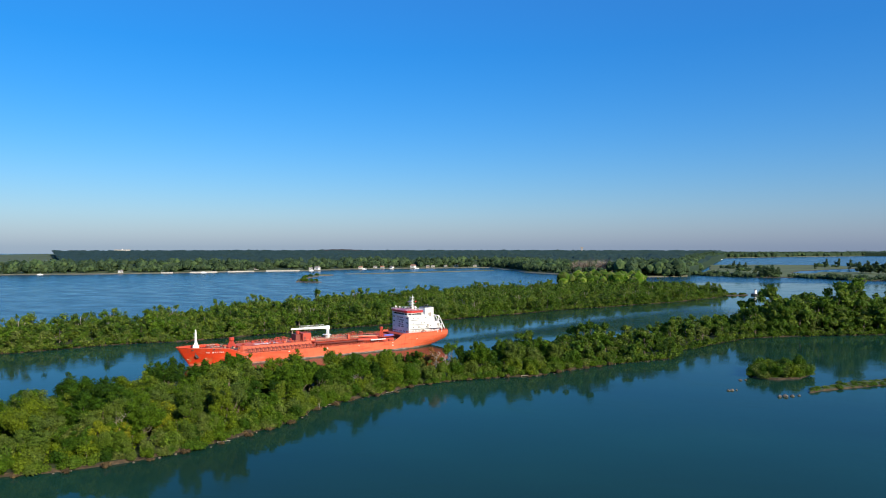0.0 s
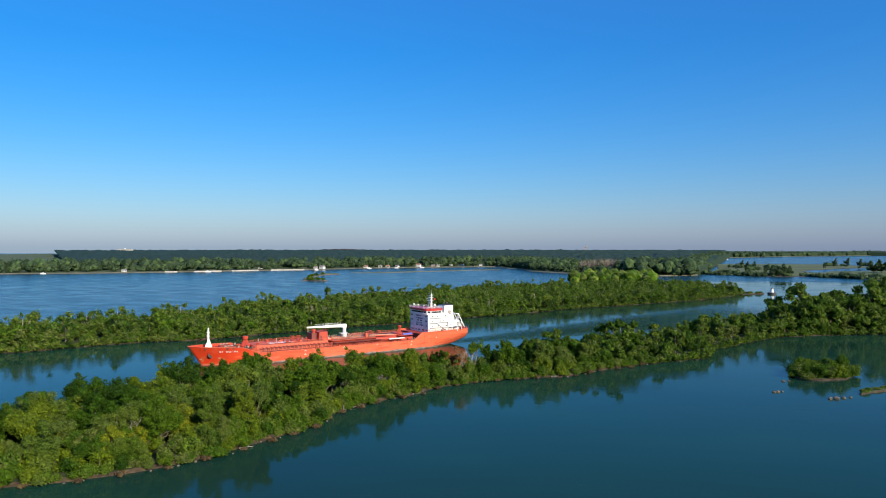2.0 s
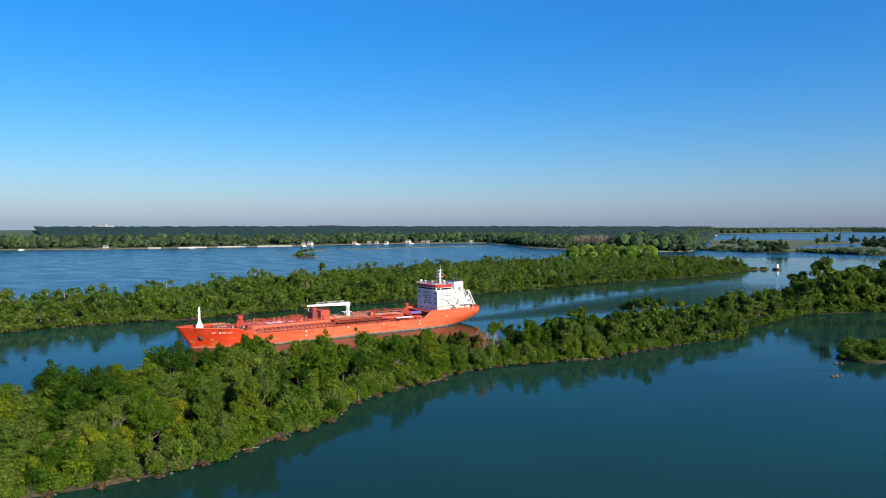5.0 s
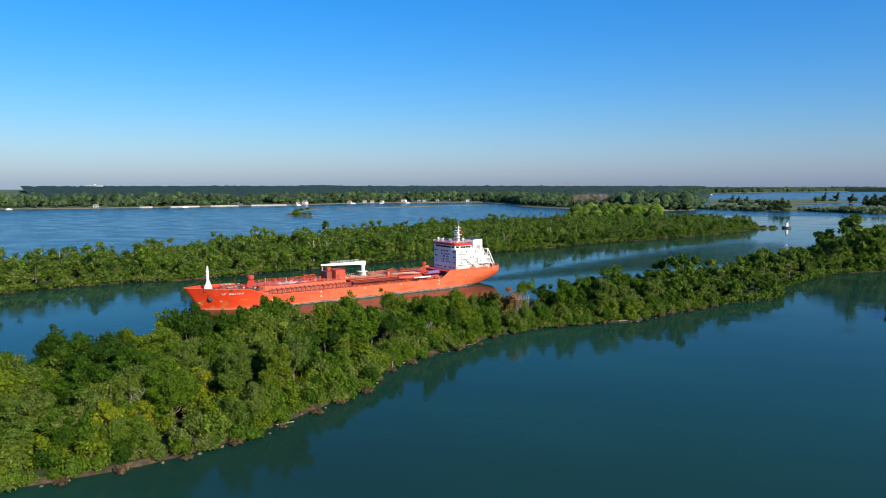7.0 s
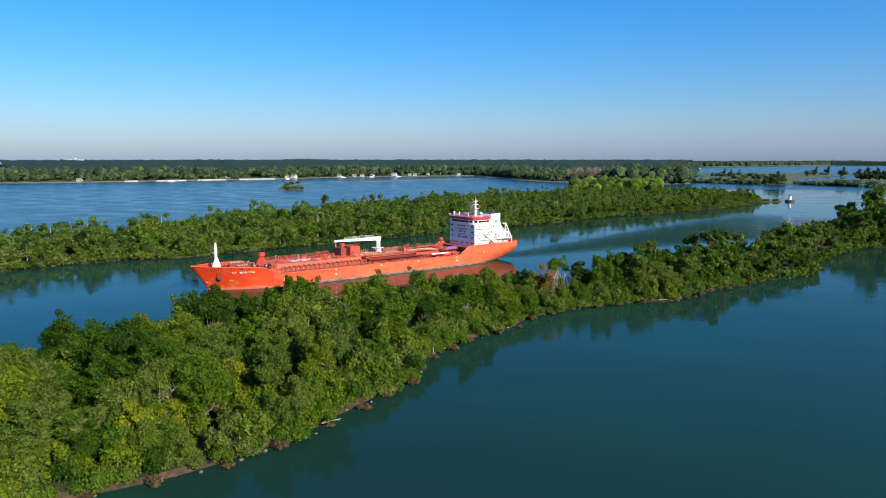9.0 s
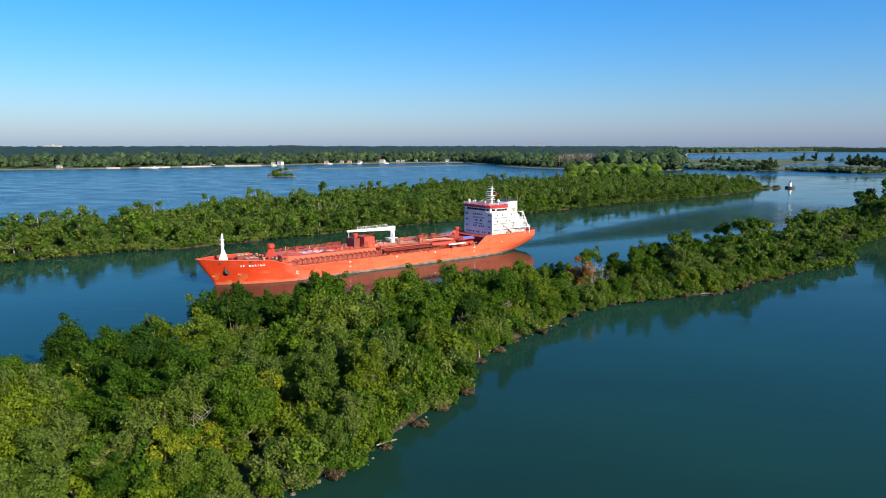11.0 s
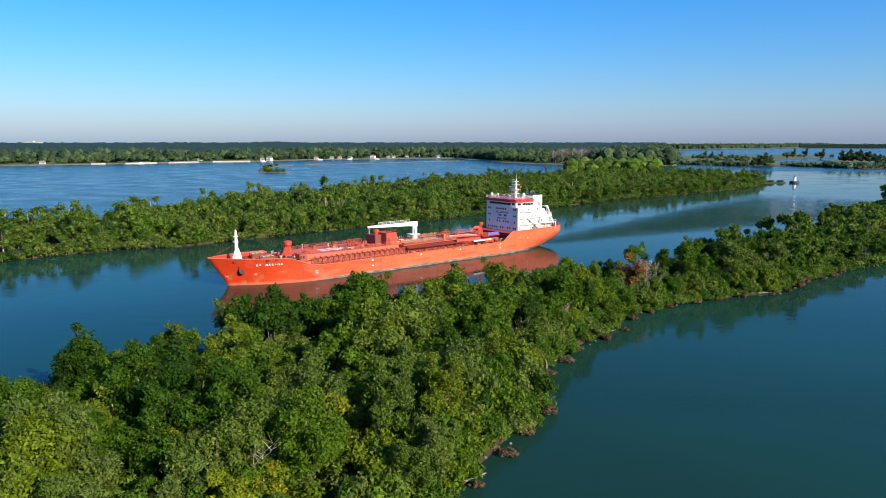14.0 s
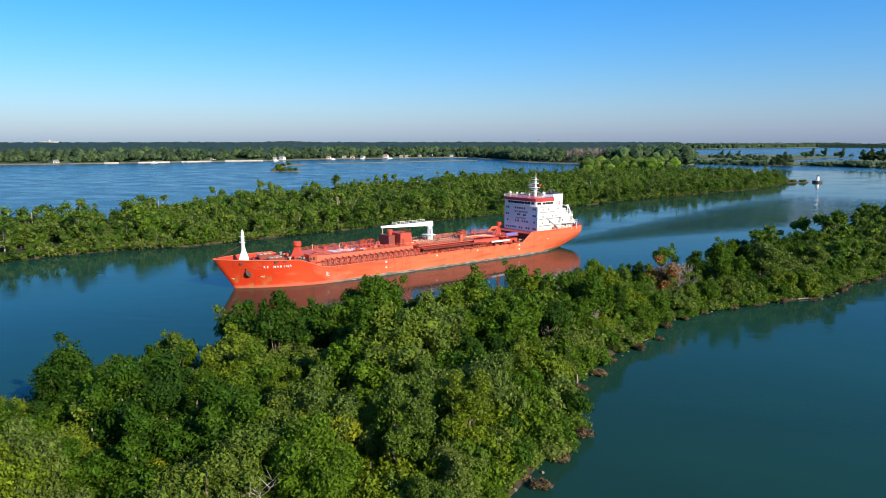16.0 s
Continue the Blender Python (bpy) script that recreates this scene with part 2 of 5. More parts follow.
def make_water():
    """River water: green depth, soft ripples in two sizes, calmer and rougher patches, a ship's wake, a windy bay."""
    m, nt, p = nodes_of("river water")
    xyz = nt.nodes.new("ShaderNodeSeparateXYZ")
    nt.links.new(nt.nodes.new("ShaderNodeNewGeometry").outputs["Position"], xyz.inputs[0])
    gx, gy = xyz.outputs["X"], xyz.outputs["Y"]

    def along(a, b, c):
        """a * x + b * y + c over the plan."""
        return math_node(nt, "ADD", math_node(nt, "ADD", math_node(nt, "MULTIPLY", gx, a), math_node(nt, "MULTIPLY", gy, b)), c)

    patch = noise_node(nt, 0.010, 3, (0.6, 1.4, 1))
    soft = noise_node(nt, 0.035, 2, (1.0, 1.6, 1, 25))
    c = ramp(nt, patch.outputs[0], [(0.35, (0.0080, 0.0330, 0.0240)), (0.65, (0.0100, 0.0500, 0.0340))])
    # the open bay beyond the middle island is bluer and windier than the sheltered channels; part of the blue is sky
    # reflection put into the base colour
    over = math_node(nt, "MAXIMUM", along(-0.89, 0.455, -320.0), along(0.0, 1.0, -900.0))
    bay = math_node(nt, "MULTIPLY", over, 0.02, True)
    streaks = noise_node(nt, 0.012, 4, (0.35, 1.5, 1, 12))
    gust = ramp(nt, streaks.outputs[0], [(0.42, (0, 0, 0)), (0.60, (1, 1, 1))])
    bay_blue = mixed(nt, gust.outputs[0], (0.006, 0.046, 0.086), (0.009, 0.064, 0.112))
    nt.links.new(mixed(nt, bay, c.outputs[0], bay_blue), p.inputs["Base Color"])
    p.inputs["IOR"].default_value = 1.155
    # the wake spreads astern of the tanker
    u = along(0.691, 0.723, -157.0)
    v = math_node(nt, "ABSOLUTE", along(-0.723, 0.691, -183.8))
    width = math_node(nt, "MULTIPLY_ADD", u, 0.20)
    nt.nodes[-1].inputs[2].default_value = 9.0
    in_wake = math_node(nt, "MULTIPLY", math_node(nt, "SUBTRACT", width, v), 0.045, True)
    head = math_node(nt, "MULTIPLY", math_node(nt, "ADD", u, 8.0), 0.10, True)
    tail = math_node(nt, "MULTIPLY", math_node(nt, "SUBTRACT", 330.0, u), 0.006, True)
    wake = math_node(nt, "MULTIPLY", math_node(nt, "MULTIPLY", in_wake, head), tail)
    small = noise_node(nt, 0.9, 3, (1.0, 2.2, 1, 20))
    big = noise_node(nt, 0.12, 2, (1.0, 2.6, 1, -30))
    swell = noise_node(nt, 0.40, 3, (1.0, 2.4, 1, 10))
    h = math_node(nt, "ADD", math_node(nt, "MULTIPLY", small.outputs[0], 0.22), big.outputs[0])
    h = math_node(nt, "ADD", h, math_node(nt, "MULTIPLY", math_node(nt, "MULTIPLY", swell.outputs[0], wake), 4.2))
    bn = bump(nt, p, h, 0.22, 0.35)
    calm = ramp(nt, soft.outputs[0], [(0.38, (0.04, 0.04, 0.04)), (0.66, (0.15, 0.15, 0.15))])
    rough_air = math_node(nt, "MULTIPLY", bay, math_node(nt, "MULTIPLY_ADD", gust.outputs[0], 0.5))
    nt.nodes[-2].inputs[2].default_value = 0.28
    nt.links.new(math_node(nt, "ADD", calm.outputs[0], math_node(nt, "ADD", rough_air, math_node(nt, "MULTIPLY", wake, 1.3))), bn.inputs["Strength"])
    rough = ramp(nt, soft.outputs[0], [(0.36, (0.03, 0.03, 0.03)), (0.66, (0.12, 0.12, 0.12))])
    nt.links.new(math_node(nt, "ADD", rough.outputs[0], math_node(nt, "MULTIPLY", bay, 0.14)), p.inputs["Roughness"])
    return m


WATER = make_water()


# ---- building helpers ----
def link_mesh(name, verts, faces, material, parent=None, smooth=False):
    me = bpy.data.meshes.new(name)
    me.from_pydata(verts, [], faces)
    me.materials.append(material)
    if smooth:
        me.polygons.foreach_set("use_smooth", [True] * len(me.polygons))
    ob = new(name, me)
    if parent:
        ob.parent = parent
    return ob


def part(name, bm, material, parent, label=""):
    bmesh.ops.recalc_face_normals(bm, faces=bm.faces)
    me = bpy.data.meshes.new(name)
    bm.to_mesh(me)
    bm.free()
    me.materials.append(material)
    ob = new(name, me)
    ob.parent = parent
    if label:
        tagged(ob, label)
    return ob


def share(ob, m):
    """Another piece on the same mesh, under the same parent."""
    o = ob.copy()
    scene.collection.objects.link(o)
    o.matrix_local = m
    return o


def root(name, label, category, m=None, group=""):
    ob = new(name)
    ob.empty_display_size = 0.5
    if m is not None:
        ob.matrix_world = m
    return tagged(ob, label, category, group)


def box(bm, lo, hi, bevel=0.0):
    lo, hi = Vector(lo), Vector(hi)
    r = bmesh.ops.create_cube(bm, size=1.0, matrix=Matrix.Translation((lo + hi) / 2) @ Matrix.Diagonal((*(hi - lo), 1)))
    if bevel:
        edges = list({e for v in r["verts"] for e in v.link_edges})
        bmesh.ops.bevel(bm, geom=edges, offset=bevel, segments=1, affect="EDGES")
    return bm


def boxed(lo, hi, bevel=0.0):
    return box(bmesh.new(), lo, hi, bevel)


def prism(bm, outline, z0, z1):
    """An upright block over an outline in x and y; z0 and z1 may be functions of x."""
    a = z0 if callable(z0) else (lambda x: z0)
    b = z1 if callable(z1) else (lambda x: z1)
    lo = [bm.verts.new((x, y, a(x))) for x, y in outline]
    hi = [bm.verts.new((x, y, b(x))) for x, y in outline]
    n = len(lo)
    bm.faces.new(lo[::-1])
    bm.faces.new(hi)
    for i in range(n):
        bm.faces.new((lo[i], lo[(i + 1) % n], hi[(i + 1) % n], hi[i]))
    return bm


def tube(bm, pts, r0, r1=None, sides=6):
    """A round bar along points, tapering from r0 to r1."""
    r1 = r0 if r1 is None else r1
    pts = [Vector(p) for p in pts]
    rings = []
    for i, p in enumerate(pts):
        d = (pts[min(i + 1, len(pts) - 1)] - pts[max(i - 1, 0)]).normalized()
        s = d.orthogonal().normalized() if abs(d.z) > 0.95 else d.cross(Vector((0, 0, 1))).normalized()
        u = s.cross(d)
        r = r0 + (r1 - r0) * i / (len(pts) - 1)
        rings.append([bm.verts.new(p + (s * math.cos(a) + u * math.sin(a)) * r) for a in (2 * math.pi * k / sides for k in range(sides))])
    for a, b in zip(rings, rings[1:]):
        for k in range(sides):
            bm.faces.new((a[k], a[(k + 1) % sides], b[(k + 1) % sides], b[k]))
    bm.faces.new(rings[0][::-1])
    bm.faces.new(rings[-1])
    return bm


def tubed(pts, r0, r1=None, sides=6):
    return tube(bmesh.new(), pts, r0, r1, sides)


def lathe(bm, profile, at=(0, 0, 0), sides=12):
    """A turned shape from (radius, height) pairs."""
    rings = [[bm.verts.new((at[0] + r * math.cos(a), at[1] + r * math.sin(a), at[2] + h))
              for a in (2 * math.pi * k / sides for k in range(sides))] for r, h in profile]
    for a, b in zip(rings, rings[1:]):
        for k in range(sides):
            bm.faces.new((a[k], a[(k + 1) % sides], b[(k + 1) % sides], b[k]))
    bm.faces.new(rings[0][::-1])
    bm.faces.new(rings[-1])
    return bm


def inside(poly, x, y):
    hit = False
    for (x0, y0), (x1, y1) in zip(poly, poly[1:] + poly[:1]):
        if (y0 > y) != (y1 > y) and x < x0 + (y - y0) / (y1 - y0) * (x1 - x0):
            hit = not hit
    return hit


def edge_distance(poly, x, y):
    best = 1e9
    for (x0, y0), (x1, y1) in zip(poly, poly[1:] + poly[:1]):
        dx, dy = x1 - x0, y1 - y0
        t = max(0.0, min(1.0, ((x - x0) * dx + (y - y0) * dy) / (dx * dx + dy * dy + 1e-9)))
        best = min(best, math.hypot(x - x0 - t * dx, y - y0 - t * dy))
    return best


def resample(poly, step, wobble, seed):
    """The outline with more corners, uneven as a shore is."""
    out = []
    for (x0, y0), (x1, y1) in zip(poly, poly[1:] + poly[:1]):
        n = max(1, int(math.hypot(x1 - x0, y1 - y0) / step))
        for k in range(n):
            x, y = x0 + (x1 - x0) * k / n, y0 + (y1 - y0) * k / n
            w = noise.noise_vector((x / step / 3, y / step / 3, seed)) * wobble
            out.append((x + w.x, y + w.y))
    return out


def land(name, poly, material, bank, label, rise=0.9, slope=2.2, step=4.0, wobble=1.6, seed=1.0):
    """Low land with a sloping bank down into the water: a bank strip of earth and a top."""
    line = resample(poly, step, wobble, seed)
    area = sum(a[0] * b[1] - b[0] * a[1] for a, b in zip(line, line[1:] + line[:1]))
    if area < 0:
        line.reverse()
    n = len(line)
    inner = []
    for i in range(n):
        (xa, ya), (xb, yb) = line[i - 1], line[(i + 1) % n]
        l = math.hypot(xb - xa, yb - ya) + 1e-9
        inner.append((line[i][0] - (yb - ya) / l * slope, line[i][1] + (xb - xa) / l * slope))
    verts = [(x, y, -0.6) for x, y in line] + [(x, y, rise + 0.35 * noise.noise((x * 0.3, y * 0.3, seed))) for x, y in inner]
    faces = [(i, (i + 1) % n, n + (i + 1) % n, n + i) for i in range(n)]
    top = link_mesh(name, verts[n:], [], material)
    bm = bmesh.new()
    ring = [bm.verts.new(v) for v in verts[n:]]
    edges = [bm.edges.new((ring[i], ring[(i + 1) % n])) for i in range(n)]
    bmesh.ops.triangle_fill(bm, use_beauty=True, edges=edges)
    for f in bm.faces:
        if f.normal.z < 0:
            f.normal_flip()
    bm.to_mesh(top.data)
    bm.free()
    tagged(top, label, "land", kind="structure")
    strip = link_mesh("bank", verts, faces, bank)
    strip.parent = top
    return top


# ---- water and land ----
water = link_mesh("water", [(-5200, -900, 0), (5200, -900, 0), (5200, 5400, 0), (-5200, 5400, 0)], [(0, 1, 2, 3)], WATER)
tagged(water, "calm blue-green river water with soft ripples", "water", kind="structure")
bed = link_mesh("ground", [(-5200, -900, -6), (5200, -900, -6), (5200, 5400, -6), (-5200, 5400, -6)], [(0, 1, 2, 3)], SOIL)
tagged(bed, "dark river bed under the water", "ground", kind="structure")

FRONT = [(-240, -60), (-170, -30), (-110, -8), (-75, 8), (-56, 21), (-45, 31), (-37, 44), (-33, 56), (-27, 71), (-27, 88), (-20, 102), (-10, 117), (-6, 129), (8, 143), (24, 153),
         (37, 159), (46, 172), (70, 196), (92, 213), (99, 240), (112, 258), (138, 294), (163, 309), (200, 322), (260, 345), (345, 380)]
BACK = [(350, 425), (260, 390), (200, 368), (150, 350), (115, 325), (92, 290), (82, 256), (58, 232), (32, 208), (12, 187), (-14, 160), (-26, 148), (-40, 136),
        (-58, 120), (-72, 111), (-84, 98), (-95, 79), (-104, 62), (-106, 42), (-114, 24), (-150, 8), (-190, -8), (-240, -25)]
NEAR = FRONT + BACK
MIDDLE = [(-420, -40), (-330, 60), (-270, 115), (-232, 145), (-209, 165), (-195, 185), (-180, 203), (-158, 216), (-136, 243), (-90, 300), (-37, 363), (-12, 392), (26, 442), (74, 492),
          (123, 545), (150, 580), (180, 628), (190, 648), (184, 664), (165, 682), (120, 698), (60, 688), (-8, 648), (-62, 598), (-115, 505),
          (-168, 412), (-194, 345), (-218, 280), (-245, 218), (-300, 150), (-440, 20)]
near_land = land("near_island", NEAR, FOREST_FLOOR, SOIL, "low wooded island with a brown earth bank", rise=0.75, slope=1.25)
middle_land = land("middle_island", MIDDLE, FOREST_FLOOR, SOIL, "narrow wooded island between two channels", rise=0.6, slope=0.9, seed=2.0)
SHORE = [(-3600, 300), (-2000, 430), (-1205, 580), (-1061, 738), (-963, 925), (-834, 988), (-760, 1046), (-693, 1089), (-642, 1148), (-575, 1214), (-524, 1242), (-475, 1355), (-384, 1417),
         (-288, 1483), (-196, 1525), (-127, 1394), (-79, 1247), (-10, 1162), (41, 1127), (89, 1095), (145, 1080), (211, 1117), (251, 1304), (331, 1793), (457, 2538), (589, 3101),
         (969, 3596), (1363, 3929), (1800, 4400), (2400, 4700), (3200, 4700), (3200, 5000), (-3600, 5000)]
shore = land("far_shore", SHORE, MEADOW, SAND, "low far shore with lawns and sandy edge", rise=1.6, slope=5, step=30, wobble=9, seed=3.0)
MARSH = [(231, 1175), (274, 1128), (316, 1110), (374, 1120), (399, 1088), (440, 1019), (492, 1028), (609, 1136), (732, 1425), (700, 1497), (600, 1480), (560, 1400), (493, 1383),
         (440, 1290), (418, 1310), (470, 1440), (560, 1560), (682, 1700), (682, 1922), (542, 1969), (361, 1900), (300, 1500)]
marsh = land("marsh", MARSH, REEDS, SOIL, "flat green marsh with a dark wet edge", rise=0.8, slope=3, step=16, wobble=5, seed=4.0)
BAR = [(-396, 1094), (-358, 1147), (-304, 1207), (-247, 1271), (-208, 1322), (-175, 1352), (-150, 1327), (-202, 1285), (-240, 1236), (-296, 1174), (-348, 1115)]
bar = land("sand_bar", BAR, MEADOW, SAND, "thin sand and grass bar", rise=0.8, slope=2, step=20, wobble=3, seed=5.0)
SPIT_ISLET = [(-362, 812), (-331, 804), (-322, 810), (-341, 822), (-356, 838), (-390, 915), (-408, 1010), (-395, 1040), (-405, 1058), (-432, 1050), (-414, 957), (-384, 860)]
spit_islet = land("far_islet", SPIT_ISLET, MEADOW, STONE, "small green islet with a stone edge", rise=1.2, slope=2, step=10, wobble=1.5, seed=6.0)
REED = [(188, 645), (200, 650), (213, 658), (215, 665), (203, 663), (188, 657)]
reed_spit = land("reed_spit", REED, MEADOW, SOIL, "low reedy spit at the island's tip", rise=0.7, slope=1.5, step=4, wobble=1, seed=7.0)
ISLET = [(117, 172), (126, 169), (136, 174), (142, 184), (138, 194), (128, 196), (119, 186)]
islet_land = land("near_islet", ISLET, FOREST_FLOOR, SOIL, "tiny islet covered in shrubs", rise=0.6, slope=1.2, step=2, wobble=0.6, seed=8.0)
REED2 = [(130, 146), (138, 152), (150, 160), (166, 170), (182, 180), (179, 185), (162, 177), (146, 167), (132, 153)]
reed_land = land("reed_bank", REED2, MEADOW, SOIL, "low bank of reeds and stones in the water", rise=0.5, slope=0.8, step=2, wobble=0.5, seed=9.0)


# ---- trees ----
def leaf_cloud(rng, lobes, count, size, flat=0.9):
    """Three-cornered leaf sprays on the outer side of overlapping lobes, ragged at the rim. Returns points, three to a spray."""
    c = np.array([l[:3] for l in lobes])
    r = np.array([l[3] for l in lobes])
    pick = rng.choice(len(lobes), size=count * 2, p=r**2 / (r**2).sum())
    d = rng.normal(size=(count * 2, 3))
    d /= np.linalg.norm(d, axis=1)[:, None]
    tuft = 0.14 * np.sin(d @ np.array([[7.0, 3.1], [2.3, 8.2], [5.7, -6.1]]) + pick[:, None]).sum(1)
    p = c[pick] + d * (r[pick] * (rng.uniform(0.72, 1.16, count * 2) + tuft))[:, None] * (1, 1, 0.9)
    depth = np.min(np.linalg.norm((p[:, None] - c[None]) / (1, 1, 0.9), axis=2) / r[None], axis=1)
    keep = np.where((depth > 0.66) & (p[:, 2] > 0.2))[0][:count]
    p, d = p[keep], d[keep]
    n = d + rng.normal(size=p.shape) * flat + (0, 0, 0.3)
    n /= np.linalg.norm(n, axis=1)[:, None]
    a = np.cross(n, rng.normal(size=p.shape))
    a /= np.linalg.norm(a, axis=1)[:, None] + 1e-9
    b = np.cross(n, a)
    s = size * rng.uniform(0.55, 1.45, len(p))[:, None]
    tri = np.stack([p - a * s * 0.55, p + b * s * 0.42 + a * s * 0.1, p + a * s * 0.6 - b * s * 0.30], 1)
    return tri.reshape(-1, 3)


BALL_V, BALL_F = None, None


def ball():
    global BALL_V, BALL_F
    if BALL_V is None:
        bm = bmesh.new()
        bmesh.ops.create_icosphere(bm, subdivisions=1, radius=1.05)
        BALL_V = np.array([v.co[:] for v in bm.verts])
        BALL_F = np.array([[v.index for v in f.verts] for f in bm.faces])
        bm.free()
    return BALL_V, BALL_F


def crown_mesh(name, rng, lobes, count, size, material, core=0.66, flat=0.9):
    """A crown: an uneven dark heart of twigs under a coat of leaf sprays."""
    bv, bf = ball()
    verts, faces, at = [], [], 0
    for x, y, z, r in lobes:
        v = bv * (r * core) * rng.uniform(0.72, 1.12, (len(bv), 1)) * (1, 1, 0.85) + (x, y, z)
        verts.append(v)
        faces += (bf + at).tolist()
        at += len(bv)
    q = leaf_cloud(rng, lobes, count, size, flat)
    verts.append(q)
    faces += (np.arange(len(q)).reshape(-1, 3) + at).tolist()
    me = bpy.data.meshes.new(name)
    me.from_pydata(np.concatenate(verts).tolist(), [], faces)
    me.materials.append(material)
    return me


def make_lobes(rng, height, radius, base, n, spread=1.0):
    """Boughs of foliage, many and small at the rim, over a few large ones inside."""
    out = []
    mid, half = (base + height) / 2, (height - base) / 2
    # several stems' crowns of unequal height grown into one
    stems = []
    for k in range(int(rng.integers(3, 6))):
        a = k * 1.9 + rng.uniform(0, 1.2)
        reach = radius * rng.uniform(0.25, 0.62) * spread
        stems.append((math.cos(a) * reach, math.sin(a) * reach, rng.uniform(0.62, 1.0) if k else 1.0, rng.uniform(0.48, 0.68) * radius))
    for k in range(n):
        sx, sy, top, sr = stems[k % len(stems)]
        a = k * 2.4 + rng.uniform(-0.5, 0.5)
        h = rng.uniform(-0.95, 0.95)
        reach = math.sqrt(max(0.05, 1 - h * h)) * sr * rng.uniform(0.5, 1.0)
        r = radius * rng.uniform(0.14, 0.30)
        out.append((sx + math.cos(a) * reach, sy + math.sin(a) * reach, base + (half + h * (half - r * 0.5)) * top, r))
    for sx, sy, top, sr in stems:
        out.append((sx, sy, base + (height - base) * top * rng.uniform(0.3, 0.62), sr * rng.uniform(0.6, 0.8)))
    return out


def trunk_mesh(rng, height, radius, lobes, material, thick):
    bm = bmesh.new()
    lean = rng.normal(size=2) * 0.04 * height
    top = Vector((lean[0], lean[1], height * 0.72))
    tube(bm, [(0, 0, -0.5), (lean[0] * 0.2, lean[1] * 0.2, height * 0.25), (lean[0] * 0.6, lean[1] * 0.6, height * 0.5), top], thick, thick * 0.3, 7)
    for x, y, z, r in lobes[:10]:
        s = rng.uniform(0.25, 0.6)
        a = Vector((lean[0] * s, lean[1] * s, height * s * 0.72))
        e = Vector((x, y, z))
        if e.z > a.z:
            tube(bm, [a, a.lerp(e, 0.5) + Vector((0, 0, -0.05 * height)), e], thick * 0.42, thick * 0.10, 5)
    me = bpy.data.meshes.new("trunk")
    bmesh.ops.recalc_face_normals(bm, faces=bm.faces)
    bm.to_mesh(me)
    bm.free()
    me.materials.append(material)
    return me


def tree_kind(seed, height, radius, base, lobes_n, count, size, material, bark, label, group, spread=1.0, name="tree", thick=None):
    rng = np.random.default_rng(seed)
    lobes = make_lobes(rng, height, radius, base, lobes_n, spread)
    ob = root(name, label, "tree", group=group)
    t = new("trunk", trunk_mesh(rng, height, radius, lobes, bark, thick or height * 0.022))
    t.parent = ob
    c = new("crown", crown_mesh("crown", rng, lobes, count, size, material))
    c.parent = ob
    return ob


def plant(kinds, used, k, m):
    """The first of a kind is moved to its place, the others are copies."""
    if k not in used:
        used.add(k)
        kinds[k].matrix_basis = m
        return kinds[k]
    return copy_thing(kinds[k], m)


def place_scaled(kinds, used, k, x, y, z, s, spin, tall=1.0):
    ob = plant(kinds, used, k, pose(x, y, z, 0, 0, spin))
    ob.scale = (s, s, s * tall)
    return ob


def scatter(poly, step, rng, margin=1.5):
    xs, ys = [p[0] for p in poly], [p[1] for p in poly]
    out, row = [], 0
    y = min(ys)
    while y < max(ys):
        x = min(xs) + (row % 2) * step / 2
        while x < max(xs):
            px, py = x + rng.uniform(-0.38, 0.38) * step, y + rng.uniform(-0.38, 0.38) * step
            if inside(poly, px, py) and edge_distance(poly, px, py) > margin:
                out.append((px, py))
            x += step
        y += step * 0.87
        row += 1
    return out


rng = np.random.default_rng(11)
G_NEAR, G_MID = "trees of the wooded island", "trees of the island behind the ship"
near_kinds = [
    tree_kind(101, 11.5, 4.5, 3.6, 28, 5200, 0.42, LEAF_NEAR, BARK, "leafy broad green tree on a river island", G_NEAR),
    tree_kind(102, 12.5, 3.9, 4.2, 26, 4900, 0.42, LEAF_NEAR, BARK, "tall leafy green tree on a river island", G_NEAR),
    tree_kind(103, 9.5, 4.7, 0.9, 28, 5600, 0.44, LEAF_NEAR, BARK, "low spreading green tree on a river island", G_NEAR),
    tree_kind(104, 11.0, 4.2, 3.4, 22, 4600, 0.40, LEAF_NEAR, BARK, "loose-crowned green tree on a river island", G_NEAR, 1.15),
    tree_kind(105, 13.0, 3.4, 4.6, 22, 4200, 0.40, LEAF_NEAR, BARK, "slender green tree on a river island", G_NEAR),
    tree_kind(106, 10.0, 4.1, 0.8, 28, 5600, 0.44, LEAF_BUSH, BARK, "bushy light green tree on a river island", G_NEAR),
]
fine_kinds = [
    tree_kind(201, 11.5, 4.5, 3.8, 34, 11500, 0.29, LEAF_NEAR, BARK, "leafy broad green tree on a river island", G_NEAR),
    tree_kind(202, 12.5, 3.9, 4.4, 32, 10800, 0.29, LEAF_NEAR, BARK, "tall leafy green tree on a river island", G_NEAR),
    tree_kind(203, 9.5, 4.7, 1.0, 34, 11500, 0.30, LEAF_NEAR, BARK, "low spreading green tree on a river island", G_NEAR),
    tree_kind(204, 11.0, 4.2, 3.4, 26, 10500, 0.26, LEAF_NEAR, BARK, "loose-crowned green tree on a river island", G_NEAR, 1.15),
    tree_kind(205, 13.0, 3.4, 4.6, 26, 10000, 0.26, LEAF_NEAR, BARK, "slender green tree on a river island", G_NEAR),
    tree_kind(206, 10.0, 4.1, 1.0, 32, 11000, 0.29, LEAF_BUSH, BARK, "bushy light green tree on a river island", G_NEAR),
]
